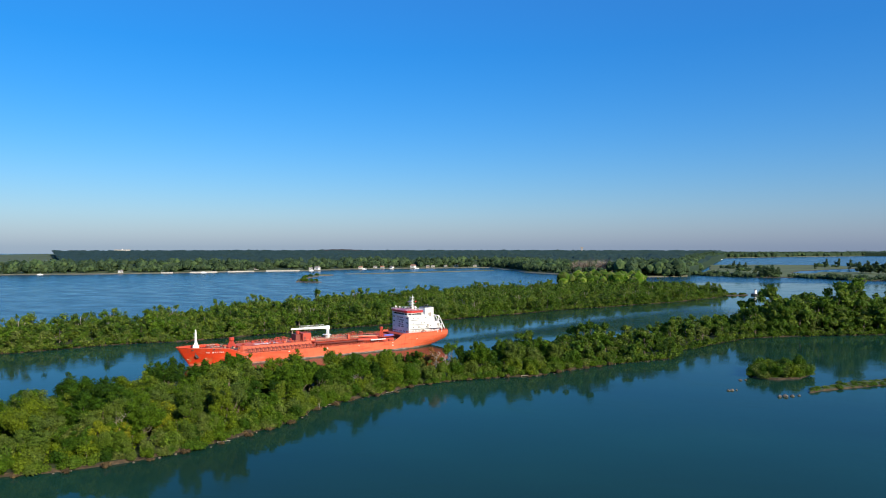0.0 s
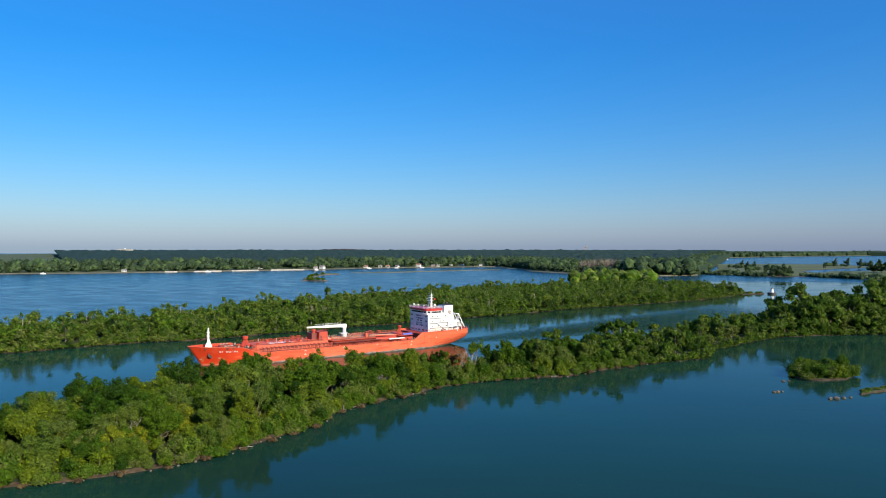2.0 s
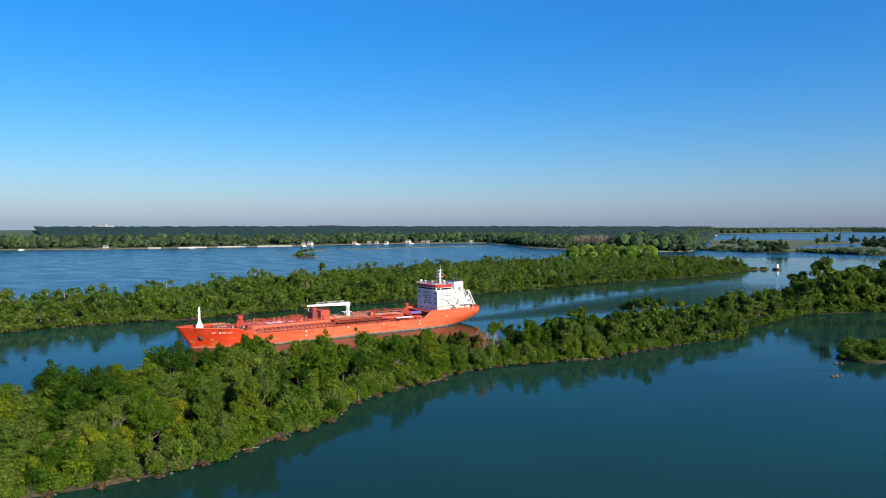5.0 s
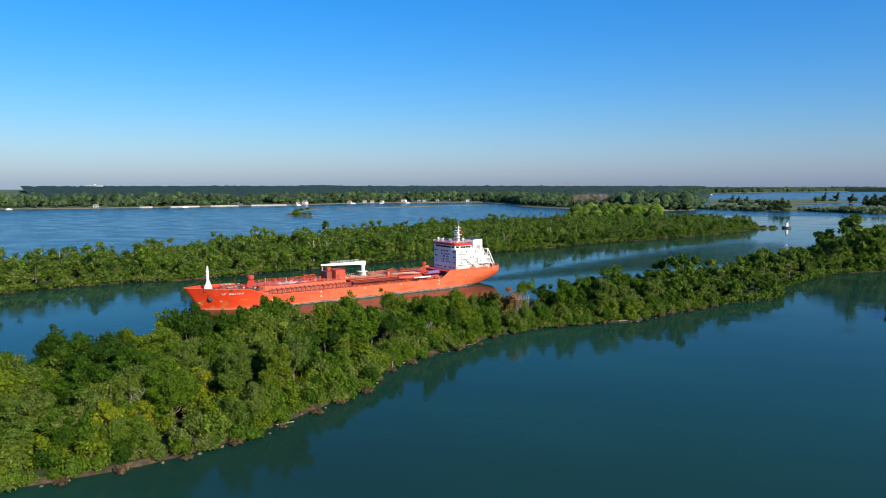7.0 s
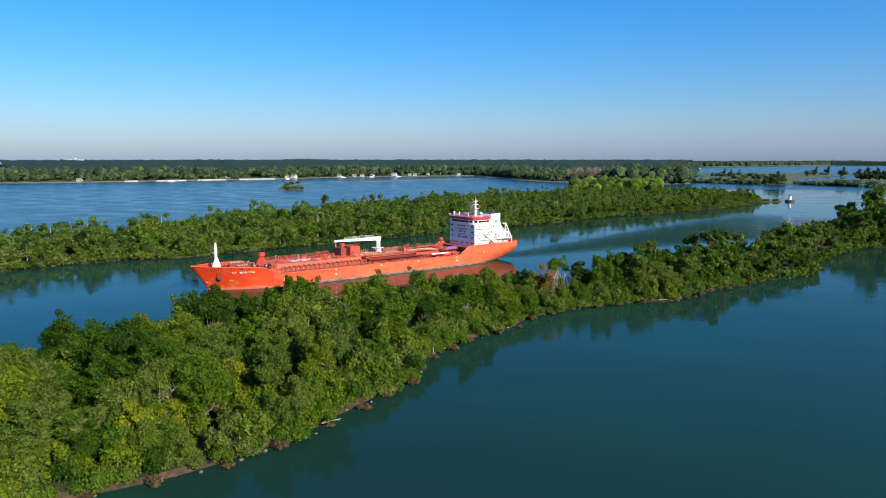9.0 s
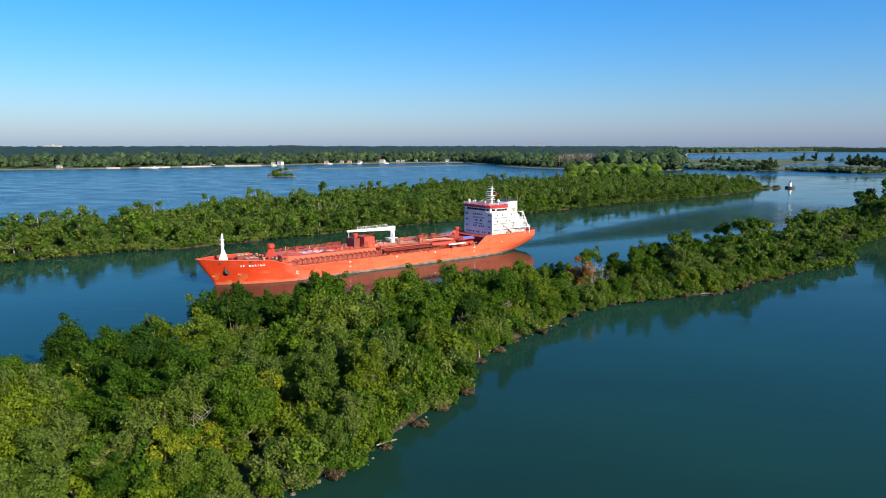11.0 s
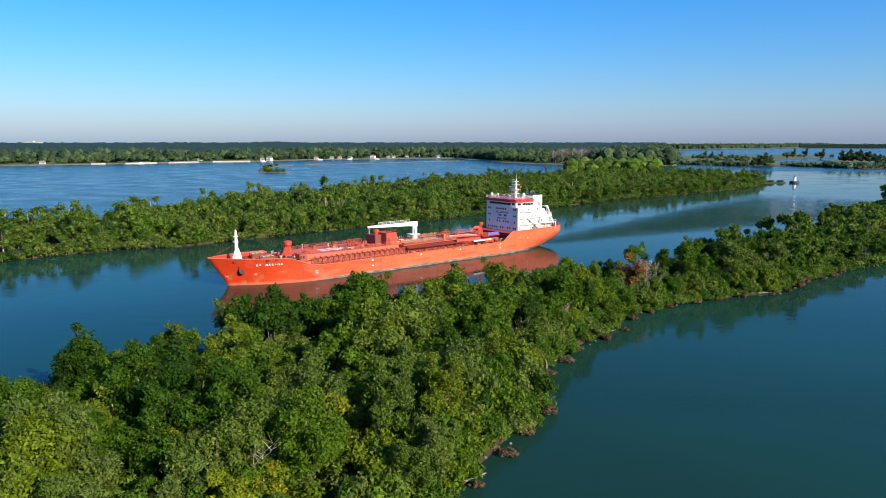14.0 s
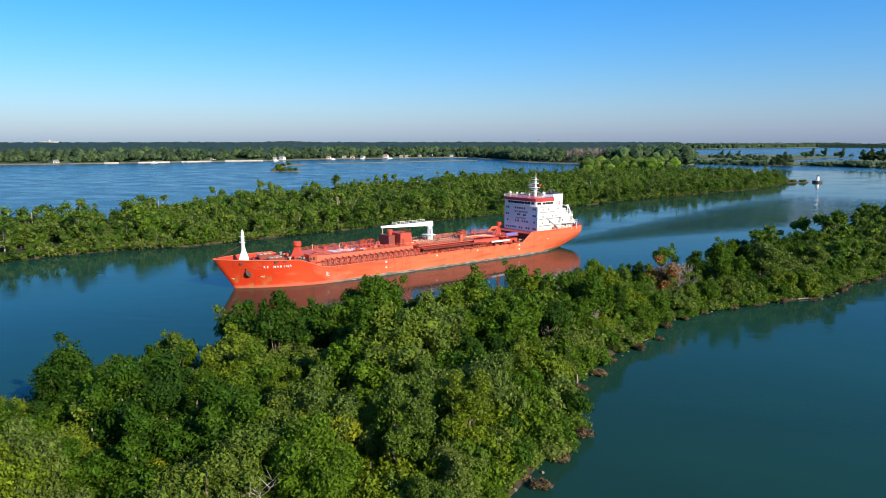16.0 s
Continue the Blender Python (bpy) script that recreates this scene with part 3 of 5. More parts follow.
open_kind = [tree_kind(107, 11.5, 3.6, 6.0, 12, 3200, 0.34, LEAF_NEAR, BARK, "sparse tree with bare limbs", G_NEAR, 1.2, thick=0.17)]
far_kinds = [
    tree_kind(111, 12.0, 4.6, 1.0, 20, 1700, 0.86, LEAF_WOOD_HAZED, BARK, "broad green tree on a river island", G_NEAR),
    tree_kind(112, 13.0, 4.0, 1.4, 19, 1600, 0.84, LEAF_WOOD_HAZED, BARK, "tall green tree on a river island", G_NEAR),
    tree_kind(113, 10.0, 5.0, 0.6, 20, 1700, 0.88, LEAF_WOOD_HAZED, BARK, "low round green tree on a river island", G_NEAR),
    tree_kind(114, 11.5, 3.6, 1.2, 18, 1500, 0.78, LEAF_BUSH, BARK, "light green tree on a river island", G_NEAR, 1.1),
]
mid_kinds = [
    tree_kind(121, 11.6, 6.2, 0.6, 26, 1300, 0.80, LEAF_WOOD_HAZED, BARK, "green tree on a narrow wooded island", G_MID),
    tree_kind(122, 13.0, 5.6, 1.0, 24, 1250, 0.80, LEAF_WOOD_HAZED, BARK, "tall green tree on a narrow wooded island", G_MID),
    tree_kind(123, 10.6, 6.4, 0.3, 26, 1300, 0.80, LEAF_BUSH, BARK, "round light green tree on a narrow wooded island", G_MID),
    tree_kind(124, 14.0, 4.6, 2.0, 22, 1000, 0.74, LEAF_WOOD_HAZED, BARE_WOOD, "slim pale-stemmed tree on a narrow wooded island", G_MID, 1.1),
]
used_fine, used_near, used_open, used_far, used_mid = set(), set(), set(), set(), set()


def near_height(x, y, d):
    """Tree size over the island: low at the banks, tall in the middle and in the wood at the far end."""
    s = 0.58 + 0.46 * min(1.0, d / 13.0)
    if x > 120:
        s *= 1.0 + 0.9 * max(0.0, min(1.0, (x - 135) / 25))
    if -12 < x < 30:
        s *= 0.92
    return s


def back_distance(x, y):
    """Metres from the bank on the ship's side."""
    best = 1e9
    for (x0, y0), (x1, y1) in zip(BACK, BACK[1:]):
        dx, dy = x1 - x0, y1 - y0
        t = max(0.0, min(1.0, ((x - x0) * dx + (y - y0) * dy) / (dx * dx + dy * dy)))
        best = min(best, math.hypot(x - x0 - t * dx, y - y0 - t * dy))
    return best


def joined_wood(name, label, kinds, places):
    """Many trees of a far stretch of wood in one object, leaves and bark."""
    verts, faces, mats, at, slots = [], [], [], 0, []

    def slot(m):
        if m not in slots:
            slots.append(m)
        return slots.index(m)

    for k, x, y, z, sc, spin, tall in places:
        c, q = math.cos(spin), math.sin(spin)
        for ob in kinds[k].children:
            me = ob.data
            v = np.empty(len(me.vertices) * 3)
            me.vertices.foreach_get("co", v)
            v = v.reshape(-1, 3) * (sc, sc, sc * tall)
            v = np.stack([v[:, 0] * c - v[:, 1] * q + x, v[:, 0] * q + v[:, 1] * c + y, v[:, 2] + z], 1)
            verts.append(v)
            f = [[i + at for i in p.vertices] for p in me.polygons]
            faces += f
            mats += [slot(me.materials[0])] * len(f)
            at += len(v)
    me = bpy.data.meshes.new(name)
    me.from_pydata(np.concatenate(verts).tolist(), [], faces)
    for m in slots:
        me.materials.append(m)
    me.polygons.foreach_set("material_index", mats)
    return tagged(new(name, me), label, "woods", kind="stuff")


def retire(kinds):
    """Take away patterns that stand nowhere themselves."""
    for ob in kinds:
        for o in (*ob.children, ob):
            bpy.data.objects.remove(o)


east = []
for x, y in scatter(NEAR, 6.9, rng, 1.8):
    if x < -150 or y > 182 or math.hypot(x + 3, y - 145) < 4.5:
        continue
    d = edge_distance(NEAR, x, y)
    s = near_height(x, y, d) * rng.uniform(0.72, 1.18) * (0.66 + 0.34 * min(1.0, back_distance(x, y) / 20.0))
    k = int(rng.choice(6, p=[0.25, 0.20, 0.12, 0.20, 0.13, 0.10] if d > 6 else [0.04, 0.03, 0.42, 0.08, 0.05, 0.38]))
    close = y < 66
    place_scaled(fine_kinds if close else near_kinds, used_fine if close else used_near, k, x, y, 0.6, s, rng.uniform(0, 360), rng.uniform(0.85, 1.15))
for x, y in scatter(NEAR, 8.0, rng, 1.6):
    if y <= 182 or x > 290:
        continue
    s = near_height(x, y, edge_distance(NEAR, x, y)) * rng.uniform(0.75, 1.25)
    east.append((int(rng.choice(4, p=[0.32, 0.26, 0.22, 0.20])), x, y, 0.4, s, rng.uniform(0, 6.28), rng.uniform(0.85, 1.12)))
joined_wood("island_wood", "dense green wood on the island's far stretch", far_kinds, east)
for x, y, s in ((-70, 76, 1.3), (-36, 125, 1.15), (-49, 73, 1.35), (-60, 102, 1.25), (-78, 82, 1.15), (-20, 142, 1.0), (0, 165, 1.0), (20, 182, 1.0), (45, 200, 1.05), (62, 208, 1.0), (80, 236, 1.0), (95, 262, 1.05), (-90, 58, 1.2), (-75, 52, 1.35), (-44, 110, 1.25), (-30, 100, 1.0)):
    place_scaled(open_kind, used_open, 0, x, y, 0.6, s, x * 7, 1.0)
middle = []
for x, y in scatter(MIDDLE, 9.6, rng, 1.2):
    if x < -340:
        continue
    d = edge_distance(MIDDLE, x, y)
    s = (0.70 + 0.30 * min(1.0, d / 14.0)) * rng.uniform(0.62, 1.34)
    middle.append((int(rng.choice(4, p=[0.33, 0.27, 0.22, 0.18])), x, y, 0.2, s, rng.uniform(0, 6.28), rng.uniform(0.82, 1.06)))
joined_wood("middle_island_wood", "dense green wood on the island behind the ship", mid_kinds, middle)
retire(far_kinds)
for x, y, s in ((-180, 345, 1.2), (-176, 350, 1.05), (-156, 399, 1.25), (-136, 432, 1.2), (-132, 440, 1.15), (-165, 385, 1.0), (-196, 318, 1.05), (-102, 500, 1.1), (-118, 470, 1.0), (-60, 588, 1.1), (-208, 270, 1.0), (20, 640, 1.1), (60, 676, 1.1), (100, 686, 1.1), (-20, 480, 1.0), (-80, 425, 1.0), (-120, 300, 1.0), (-150, 330, 1.0)):
    place_scaled(mid_kinds, used_mid, 3, x, y, 0.4, s, x * 3, 1.1)

# shrubs along the banks
G_SHRUB = "shrubs along the bank"


def shrub_kind(seed, height, radius, n, count, size, material, label, group=G_SHRUB):
    r = np.random.default_rng(seed)
    lobes = [(math.cos(a) * radius * q, math.sin(a) * radius * q, height * h, radius * w) for a, q, h, w in
             ((r.uniform(0, 6.28), r.uniform(0.1, 0.75), r.uniform(0.2, 0.75), r.uniform(0.3, 0.5)) for _ in range(n))]
    me = crown_mesh("shrub", r, lobes, count, size, material)
    return tagged(new("shrub", me), label, "shrub", group)


shrub_kinds = [
    shrub_kind(131, 2.6, 1.9, 12, 1150, 0.31, LEAF_BUSH, "dense light green shrub at the water's edge"),
    shrub_kind(132, 3.4, 2.0, 13, 1200, 0.32, LEAF_NEAR, "tall green shrub at the water's edge"),
    shrub_kind(133, 1.8, 2.2, 12, 1000, 0.31, LEAF_BUSH, "low spreading shrub at the water's edge"),
]
used_shrub = set()
line = resample(FRONT[3:19], 2.6, 0.8, 5.5)
for i, (x, y) in enumerate(line[:-40] if len(line) > 400 else line):
    if not (-85 < x < 70 and y > 5) or edge_distance(NEAR, x, y) > 3 or not inside(NEAR, x - 0.8, y + 0.8):
        continue
    ox, oy = rng.uniform(-1.4, 0.7), rng.uniform(-0.7, 1.4)
    place_scaled(shrub_kinds, used_shrub, int(rng.integers(3)), x + ox - 0.35, y + oy + 0.35, 0.25, rng.uniform(0.7, 1.25), rng.uniform(0, 360), rng.uniform(0.8, 1.3))
    if i % 2:
        place_scaled(shrub_kinds, used_shrub, int(rng.integers(2)), x + ox - 2.8, y + oy + 2.6, 0.5, rng.uniform(1.0, 1.6), rng.uniform(0, 360), rng.uniform(0.9, 1.4))
    if i % 4 == 0 and x < 0:
        place_scaled(shrub_kinds, used_shrub, int(rng.integers(2)), x + ox - 5.6, y + oy + 4.6, 0.5, rng.uniform(1.1, 1.5), rng.uniform(0, 360), rng.uniform(1.0, 1.6))
# undergrowth between the trees of the island's near end
under = np.random.default_rng(57)
under_kinds = [
    tree_kind(141, 5.2, 2.8, 0.0, 12, 1000, 0.36, LEAF_NEAR, BARK, "undergrowth", ""),
    tree_kind(142, 4.4, 2.7, 0.0, 12, 1000, 0.36, LEAF_BUSH, BARK, "undergrowth", ""),
]
low = [(int(under.choice([0, 0, 1])), x, y, 0.5, under.uniform(0.9, 1.25), under.uniform(0, 6.28), under.uniform(0.9, 1.2)) for x, y in scatter(NEAR, 4.6, under, 3.5) if -98 < x < -26 and 16 < y < 84]
joined_wood("undergrowth", "dense green undergrowth between the island trees", under_kinds, low)
retire(under_kinds)
scrub_kinds = [
    tree_kind(127, 4.2, 2.9, 0.0, 8, 330, 0.86, LEAF_BUSH, BARK, "scrub", ""),
    tree_kind(128, 5.0, 2.7, 0.0, 8, 330, 0.84, LEAF_WOOD_HAZED, BARK, "scrub", ""),
]
front = [p for p in resample(MIDDLE[2:18], 3.0, 0.8, 6.5) if -300 < p[0] < 192 and edge_distance(MIDDLE, *p) < 2.5]
hedge = [(int(rng.integers(2)), x + 0.5 - 1.6 * rng.uniform(), y - 0.5 + 1.6 * rng.uniform(), 0.1, rng.uniform(0.7, 1.15), rng.uniform(0, 6.28), rng.uniform(0.7, 1.1)) for x, y in front]
bank_east = [p for p in resample(FRONT[16:26], 2.5, 0.8, 7.5) if 66 < p[0] < 262 and p[1] < 360 and edge_distance(NEAR, *p) < 2.5]
east_scrub = [(int(rng.integers(2)), x - 0.6 + 1.0 * rng.uniform(), y + 0.6 - 1.0 * rng.uniform(), 0.1, rng.uniform(0.6, 1.1), rng.uniform(0, 6.28), rng.uniform(0.7, 1.1)) for x, y in bank_east]
for x, y in scatter(ISLET, 2.6, rng, 0.6):
    place_scaled(shrub_kinds, used_shrub, int(rng.integers(3)), x, y, 0.3, rng.uniform(0.8, 1.35), rng.uniform(0, 360), rng.uniform(1.0, 1.5))
for x, y in scatter(REED2, 3.0, rng, 0.5):
    place_scaled(shrub_kinds, used_shrub, 2, x, y, 0.2, rng.uniform(0.35, 0.75), rng.uniform(0, 360), 0.7)
for x, y in scatter(REED, 4.5, rng, 0.5):
    place_scaled(shrub_kinds, used_shrub, 1, x, y, 0.3, rng.uniform(0.7, 1.2), rng.uniform(0, 360), 0.7)
for x, y in ((-355, 815), (-360, 828), (-346, 809), (-376, 868), (-392, 908), (-366, 845), (-352, 812), (-338, 808), (-330, 807), (-384, 888), (-398, 930), (-404, 960), (-410, 1000)):
    place_scaled(shrub_kinds, used_shrub, 1, x, y, 0.8, 1.7, x * 5, 0.8)

brush = [shrub_kind(134, 1.1, 1.5, 9, 420, 0.24, LEAF_BRUSH, "brown dead brush at the water's edge", "dead brush along the bank")]
used_brush = set()
for i, (x, y) in enumerate(line[4::3]):
    if -85 < x < 70 and y > 5 and edge_distance(NEAR, x, y) < 3 and inside(NEAR, x - 0.8, y + 0.8):
        place_scaled(brush, used_brush, 0, x + rng.uniform(0.5, 1.5), y - rng.uniform(0.5, 1.5), 0.05, rng.uniform(0.6, 1.1), rng.uniform(0, 360), rng.uniform(0.6, 1.2))

joined_wood("shore_scrub", "low green scrub along the island's far bank", scrub_kinds, east_scrub)
joined_wood("bank_scrub", "low green scrub along the middle island's bank", scrub_kinds, hedge)
retire([mid_kinds[k] for k in (0, 1, 2)] + scrub_kinds)

# withered, yellowing and bare trees
dry = [tree_kind(141, 8.0, 3.2, 0.8, 18, 4800, 0.34, LEAF_DRY, BARE_WOOD, "withered reddish-brown tree among green ones", "")]
place_scaled(dry, set(), 0, -4, 146, 0.6, 1.45, 40)
gold = [tree_kind(142, 7.0, 2.4, 0.8, 18, 5200, 0.27, LEAF_GOLD, BARK, "small yellowing tree among green ones", "yellowing trees")]
used_gold = set()
for x, y, s in ((-54, 49, 1.5), (-57, 45, 1.1), (-70, 39, 1.3), (-57, 29, 1.3), (-56, 36, 1.1), (-50, 68, 1.2), (-73, 30, 1.1)):
    place_scaled(gold, used_gold, 0, x, y, 0.6, s, x * 11)


def bare_tree(seed, height, label, group):
    r = np.random.default_rng(seed)
    bm = bmesh.new()
    tube(bm, [(0, 0, -0.5), (0.1, 0.1, height * 0.4), (0.3, 0.0, height * 0.8)], height * 0.016, height * 0.006, 6)
    for k in range(16):
        z = height * r.uniform(0.25, 0.8)
        a, l = r.uniform(0, 6.28), height * r.uniform(0.2, 0.38)
        e = Vector((math.cos(a) * l * 0.7, math.sin(a) * l * 0.7, z + l * 0.75))
        s = Vector((0.1, 0.05, z))
        tube(bm, [s, s.lerp(e, 0.5) + Vector((0, 0, -0.2)), e], height * 0.006, height * 0.002, 4)
        for j in range(3):
            q = s.lerp(e, r.uniform(0.4, 0.9))
            tube(bm, [q, q + Vector(r.normal(size=3) * 0.08 * height) + Vector((0, 0, 0.1 * height))], height * 0.004, height * 0.0015, 3)
    ob = root("bare_tree", label, "tree", group=group)
    part("bough", bm, BARE_WOOD, ob)
    return ob


bare = [bare_tree(151, 8.0, "bleached leafless tree on the bank", "leafless trees")]
used_bare = set()
for x, y, s in ((-1, 142, 1.25), (2, 145, 1.1), (-56, 36, 1.15), (48, 209, 1.1), (-22, 110, 0.8), (110, 275, 1.2)):
    place_scaled(bare, used_bare, 0, x, y, 0.6, s, x * 17)
snag = root("snag", "pale broken trunk standing at the water's edge", "tree stump", pose(-26.0, 88.8, 0))
part("stem", tubed([(0, 0, -0.8), (0.05, 0, 0.8), (0.0, 0.1, 1.7)], 0.16, 0.09, 6), BARE_WOOD, snag)


# stones and driftwood at the water's edge
def stone_mesh(seed):
    r = np.random.default_rng(seed)
    bv, bf = ball()
    v = bv * r.uniform(0.75, 1.2, (len(bv), 1)) * (1, 0.8, 0.55)
    me = bpy.data.meshes.new("stone")
    me.from_pydata(v.tolist(), [], bf.tolist())
    me.materials.append(STONE)
    return me


stone_meshes = [stone_mesh(s) for s in (161, 162, 163)]


def stone(x, y, z, s, k, group="stones along the bank"):
    ob = new("stone", stone_meshes[k % 3])
    ob.matrix_basis = pose(x, y, z, 0, 0, k * 47) @ Matrix.Diagonal((s, s, s, 1))
    return tagged(ob, "weathered grey-brown stone at the water's edge", "stone", group)


bank_line = [p for p in resample(FRONT[2:19], 1.5, 1.6, 1.0) if -85 < p[0] < 90 and edge_distance(NEAR, *p) < 2.2]
for i, (x, y) in enumerate(bank_line[::2][:170]):
    stone(x + rng.uniform(-0.5, 0.7), y + rng.uniform(-0.7, 0.5), 0.06, rng.uniform(0.16, 0.46), i)
for i, (x, y, s) in enumerate(((104, 145, 0.7), (105.5, 145.8, 0.9), (107, 146.5, 0.5), (112, 166, 0.8), (114, 167, 0.6), (119, 138, 1.0), (121, 139, 1.3), (123.5, 140, 0.9), (126, 141.5, 0.6),
                                (-359, 806, 2.5), (-352, 803, 2.2), (-345, 803, 2.0))):
    stone(x, y, 0.1, s, i, "stones in the water")


def log(x, y, spin, length):
    ob = root("log", "bare driftwood log lying on the bank", "log", pose(x, y, 0.35, 0, 4, spin), "driftwood logs")
    bm = tubed([(0, 0, 0), (length * 0.5, 0.1, 0.05), (length, -0.1, 0.15)], 0.14, 0.06, 6)
    tube(bm, [(length * 0.6, 0, 0.1), (length * 0.75, 0.5, 0.5)], 0.05, 0.02, 4)
    part("stem", bm, BARE_WOOD, ob)


for x, y, spin, l in ((-29.5, 64, 65, 3.0), (-36.5, 47, 50, 3.5), (-24.5, 93, 60, 4.2), (-12, 114.5, 55, 3.0), (10, 144.5, 40, 3.0), (30, 156, 25, 3.2)):
    log(x, y, spin, l)


# ---- far woods ----
def wood(name, points, label, material, leaf, size_of, seed, sprays=44, squash=1.0, core=True):
    """A distant wood as one object: many small crowns with leaf sprays."""
    r = np.random.default_rng(seed)
    bv, bf = ball()
    verts, faces, at = [], [], 0
    for x, y, z in points:
        h = size_of(x, y) * r.uniform(0.75, 1.25)
        w = h * r.uniform(0.32, 0.48) * squash
        lobes = [(x, y, z + h * 0.62, w)] + [(x + r.normal() * w * 0.6, y + r.normal() * w * 0.6, z + h * r.uniform(0.25, 0.7), w * 0.75) for _ in range(2)]
        for lx, ly, lz, lr in lobes if core else []:
            v = bv * lr * r.uniform(0.75, 1.15, (len(bv), 1)) * (1, 1, 0.9 if lr < w else h * 0.42 / w) + (lx, ly, lz)
            verts.append(v)
            faces += (bf + at).tolist()
            at += len(bv)
        q = leaf_cloud(r, [(a, b, c, d * 1.12) for a, b, c, d in lobes], sprays, leaf)
        verts.append(q)
        faces += (np.arange(len(q)).reshape(-1, 3) + at).tolist()
        at += len(q)
    me = bpy.data.meshes.new(name)
    me.from_pydata(np.concatenate(verts).tolist(), [], faces)
    me.materials.append(material)
    return tagged(new(name, me), label, "woods", kind="stuff")


def shore_points(r, n, depth0, depth1):
    """Places behind the far shore line, between two depths."""
    out = []
    line = [p for p in SHORE[1:26]]
    while len(out) < n:
        i = int(r.integers(len(line) - 1))
        (x0, y0), (x1, y1) = line[i], line[i + 1]
        if r.uniform() > math.hypot(x1 - x0, y1 - y0) / 900:
            continue
        t = r.uniform()
        x, y = x0 + (x1 - x0) * t, y0 + (y1 - y0) * t + r.uniform(depth0, depth1)
        if inside(SHORE, x, y) and math.hypot(x, y) < 4600 and edge_distance(SHORE, x, y) > 14:
            out.append((x, y, 1.0))
    return out


rf = np.random.default_rng(21)
wood("far_wood", shore_points(rf, 1300, 45, 330), "belt of green trees along the far shore", LEAF_FAR_HAZED, 2.6, lambda x, y: 20, 22, 70)
wood("far_trees", shore_points(rf, 420, 24, 85), "scattered garden trees by the far shore", LEAF_FAR_HAZED, 2.6, lambda x, y: 12, 23, 70)

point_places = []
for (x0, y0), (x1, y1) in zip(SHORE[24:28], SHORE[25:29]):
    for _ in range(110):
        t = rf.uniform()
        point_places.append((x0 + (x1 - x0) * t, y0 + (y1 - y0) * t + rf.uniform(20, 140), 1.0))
wood("point_wood", point_places, "dark green trees along the far point", LEAF_FAR_HAZED, 5.0, lambda x, y: 19, 24, 40, 1.3)


def canopy():
    """The forest that runs back from the far shore to the skyline, one rolling sheet of crowns."""
    verts, faces = [], []
    nx, ny = 430, 56
    for i in range(nx):
        a = -0.74 + 1.36 * i / (nx - 1)
        near = 1000.0
        while near < 4300 and not inside(SHORE, math.sin(a) * near, math.cos(a) * near):
            near += 20
        near += 150 if a < 0.1 else 30
        far_end = 4690
        for j in range(ny):
            d = near + (max(far_end, near + 60) - near) * (j / (ny - 1)) ** 1.5
            x, y = math.sin(a) * d, math.cos(a) * d
            z = 13 + (14 if a < 0.18 else 5) * ((d - 1500) / 3200) + 7.0 * noise.noise((x / 17, y / 40, 0)) + 4.0 * noise.noise((x / 60, y / 90, 5))
            z *= min(1.0, max(0.12, (0.60 - a) / 0.12))
            verts.append((x, y, z if j else 0.2))
    for i in range(nx - 1):
        for j in range(ny - 1):
            k = i * ny + j
            faces.append((k, k + ny, k + ny + 1, k + 1))
    ob = link_mesh("forest_canopy", verts, faces, LEAF_ROOF_SHADED)
    return tagged(ob, "rolling green forest reaching to the skyline", "woods", kind="stuff")


canopy()
dead_pts = [(x, y, 1.0) for x, y in ((16 + 72 * rf.uniform(), 1185 + 40 * rf.uniform()) for _ in range(60))]


def dead_wood(points):
    r = np.random.default_rng(31)
    bm = bmesh.new()
    for x, y, z in points:
        h = r.uniform(18, 26)
        tube(bm, [(x, y, 0), (x + r.normal() * 0.6, y, h)], 0.55, 0.15, 4)
        for _ in range(14):
            t = r.uniform(0.35, 0.95) * h
            tube(bm, [(x, y, t), (x + r.normal() * 2.0, y + r.normal() * 2.0, t + r.uniform(1.5, 4))], 0.28, 0.10, 3)
    me = bpy.data.meshes.new("dead_wood")
    bm.to_mesh(me)
    bm.free()
    me.materials.append(BARE_WOOD)
    return tagged(new("dead_wood", me), "stand of grey-brown dead trees by the marsh", "woods", kind="stuff")


dead_wood(dead_pts)
wood("dead_thicket", [(x + 3 * rf.normal(), y + 3 * rf.normal(), 0.5) for x, y, z in dead_pts + dead_pts[:30]], "dense pinkish-brown twigs of a dead stand", LEAF_TWIG, 1.1, lambda x, y: 25, 37, 90, 0.6, False)
wood("dark_wood", [(98 + 106 * rf.uniform(), 1102 + 62 * rf.uniform(), 1.0) for _ in range(80)], "tall dark green wood beside the dead trees", LEAF_FAR_HAZED, 3.0, lambda x, y: 24, 32)
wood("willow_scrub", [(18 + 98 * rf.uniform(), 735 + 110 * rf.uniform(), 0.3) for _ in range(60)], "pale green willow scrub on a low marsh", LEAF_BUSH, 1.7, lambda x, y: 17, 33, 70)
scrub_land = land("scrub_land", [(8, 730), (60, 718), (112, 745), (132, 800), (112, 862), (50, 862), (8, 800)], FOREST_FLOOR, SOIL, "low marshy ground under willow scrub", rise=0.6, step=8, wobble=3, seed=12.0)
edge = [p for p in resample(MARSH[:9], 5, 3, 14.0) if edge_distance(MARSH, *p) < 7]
wood("marsh_scrub", [(x + 4 * rf.normal(), y + 8 + 5 * rf.normal(), 0.3) for x, y in edge if inside(MARSH, x, y + 8)], "dark scrub along the marsh edge", LEAF_FAR_HAZED, 2.4, lambda x, y: 4.0, 34, 26, 2.2)
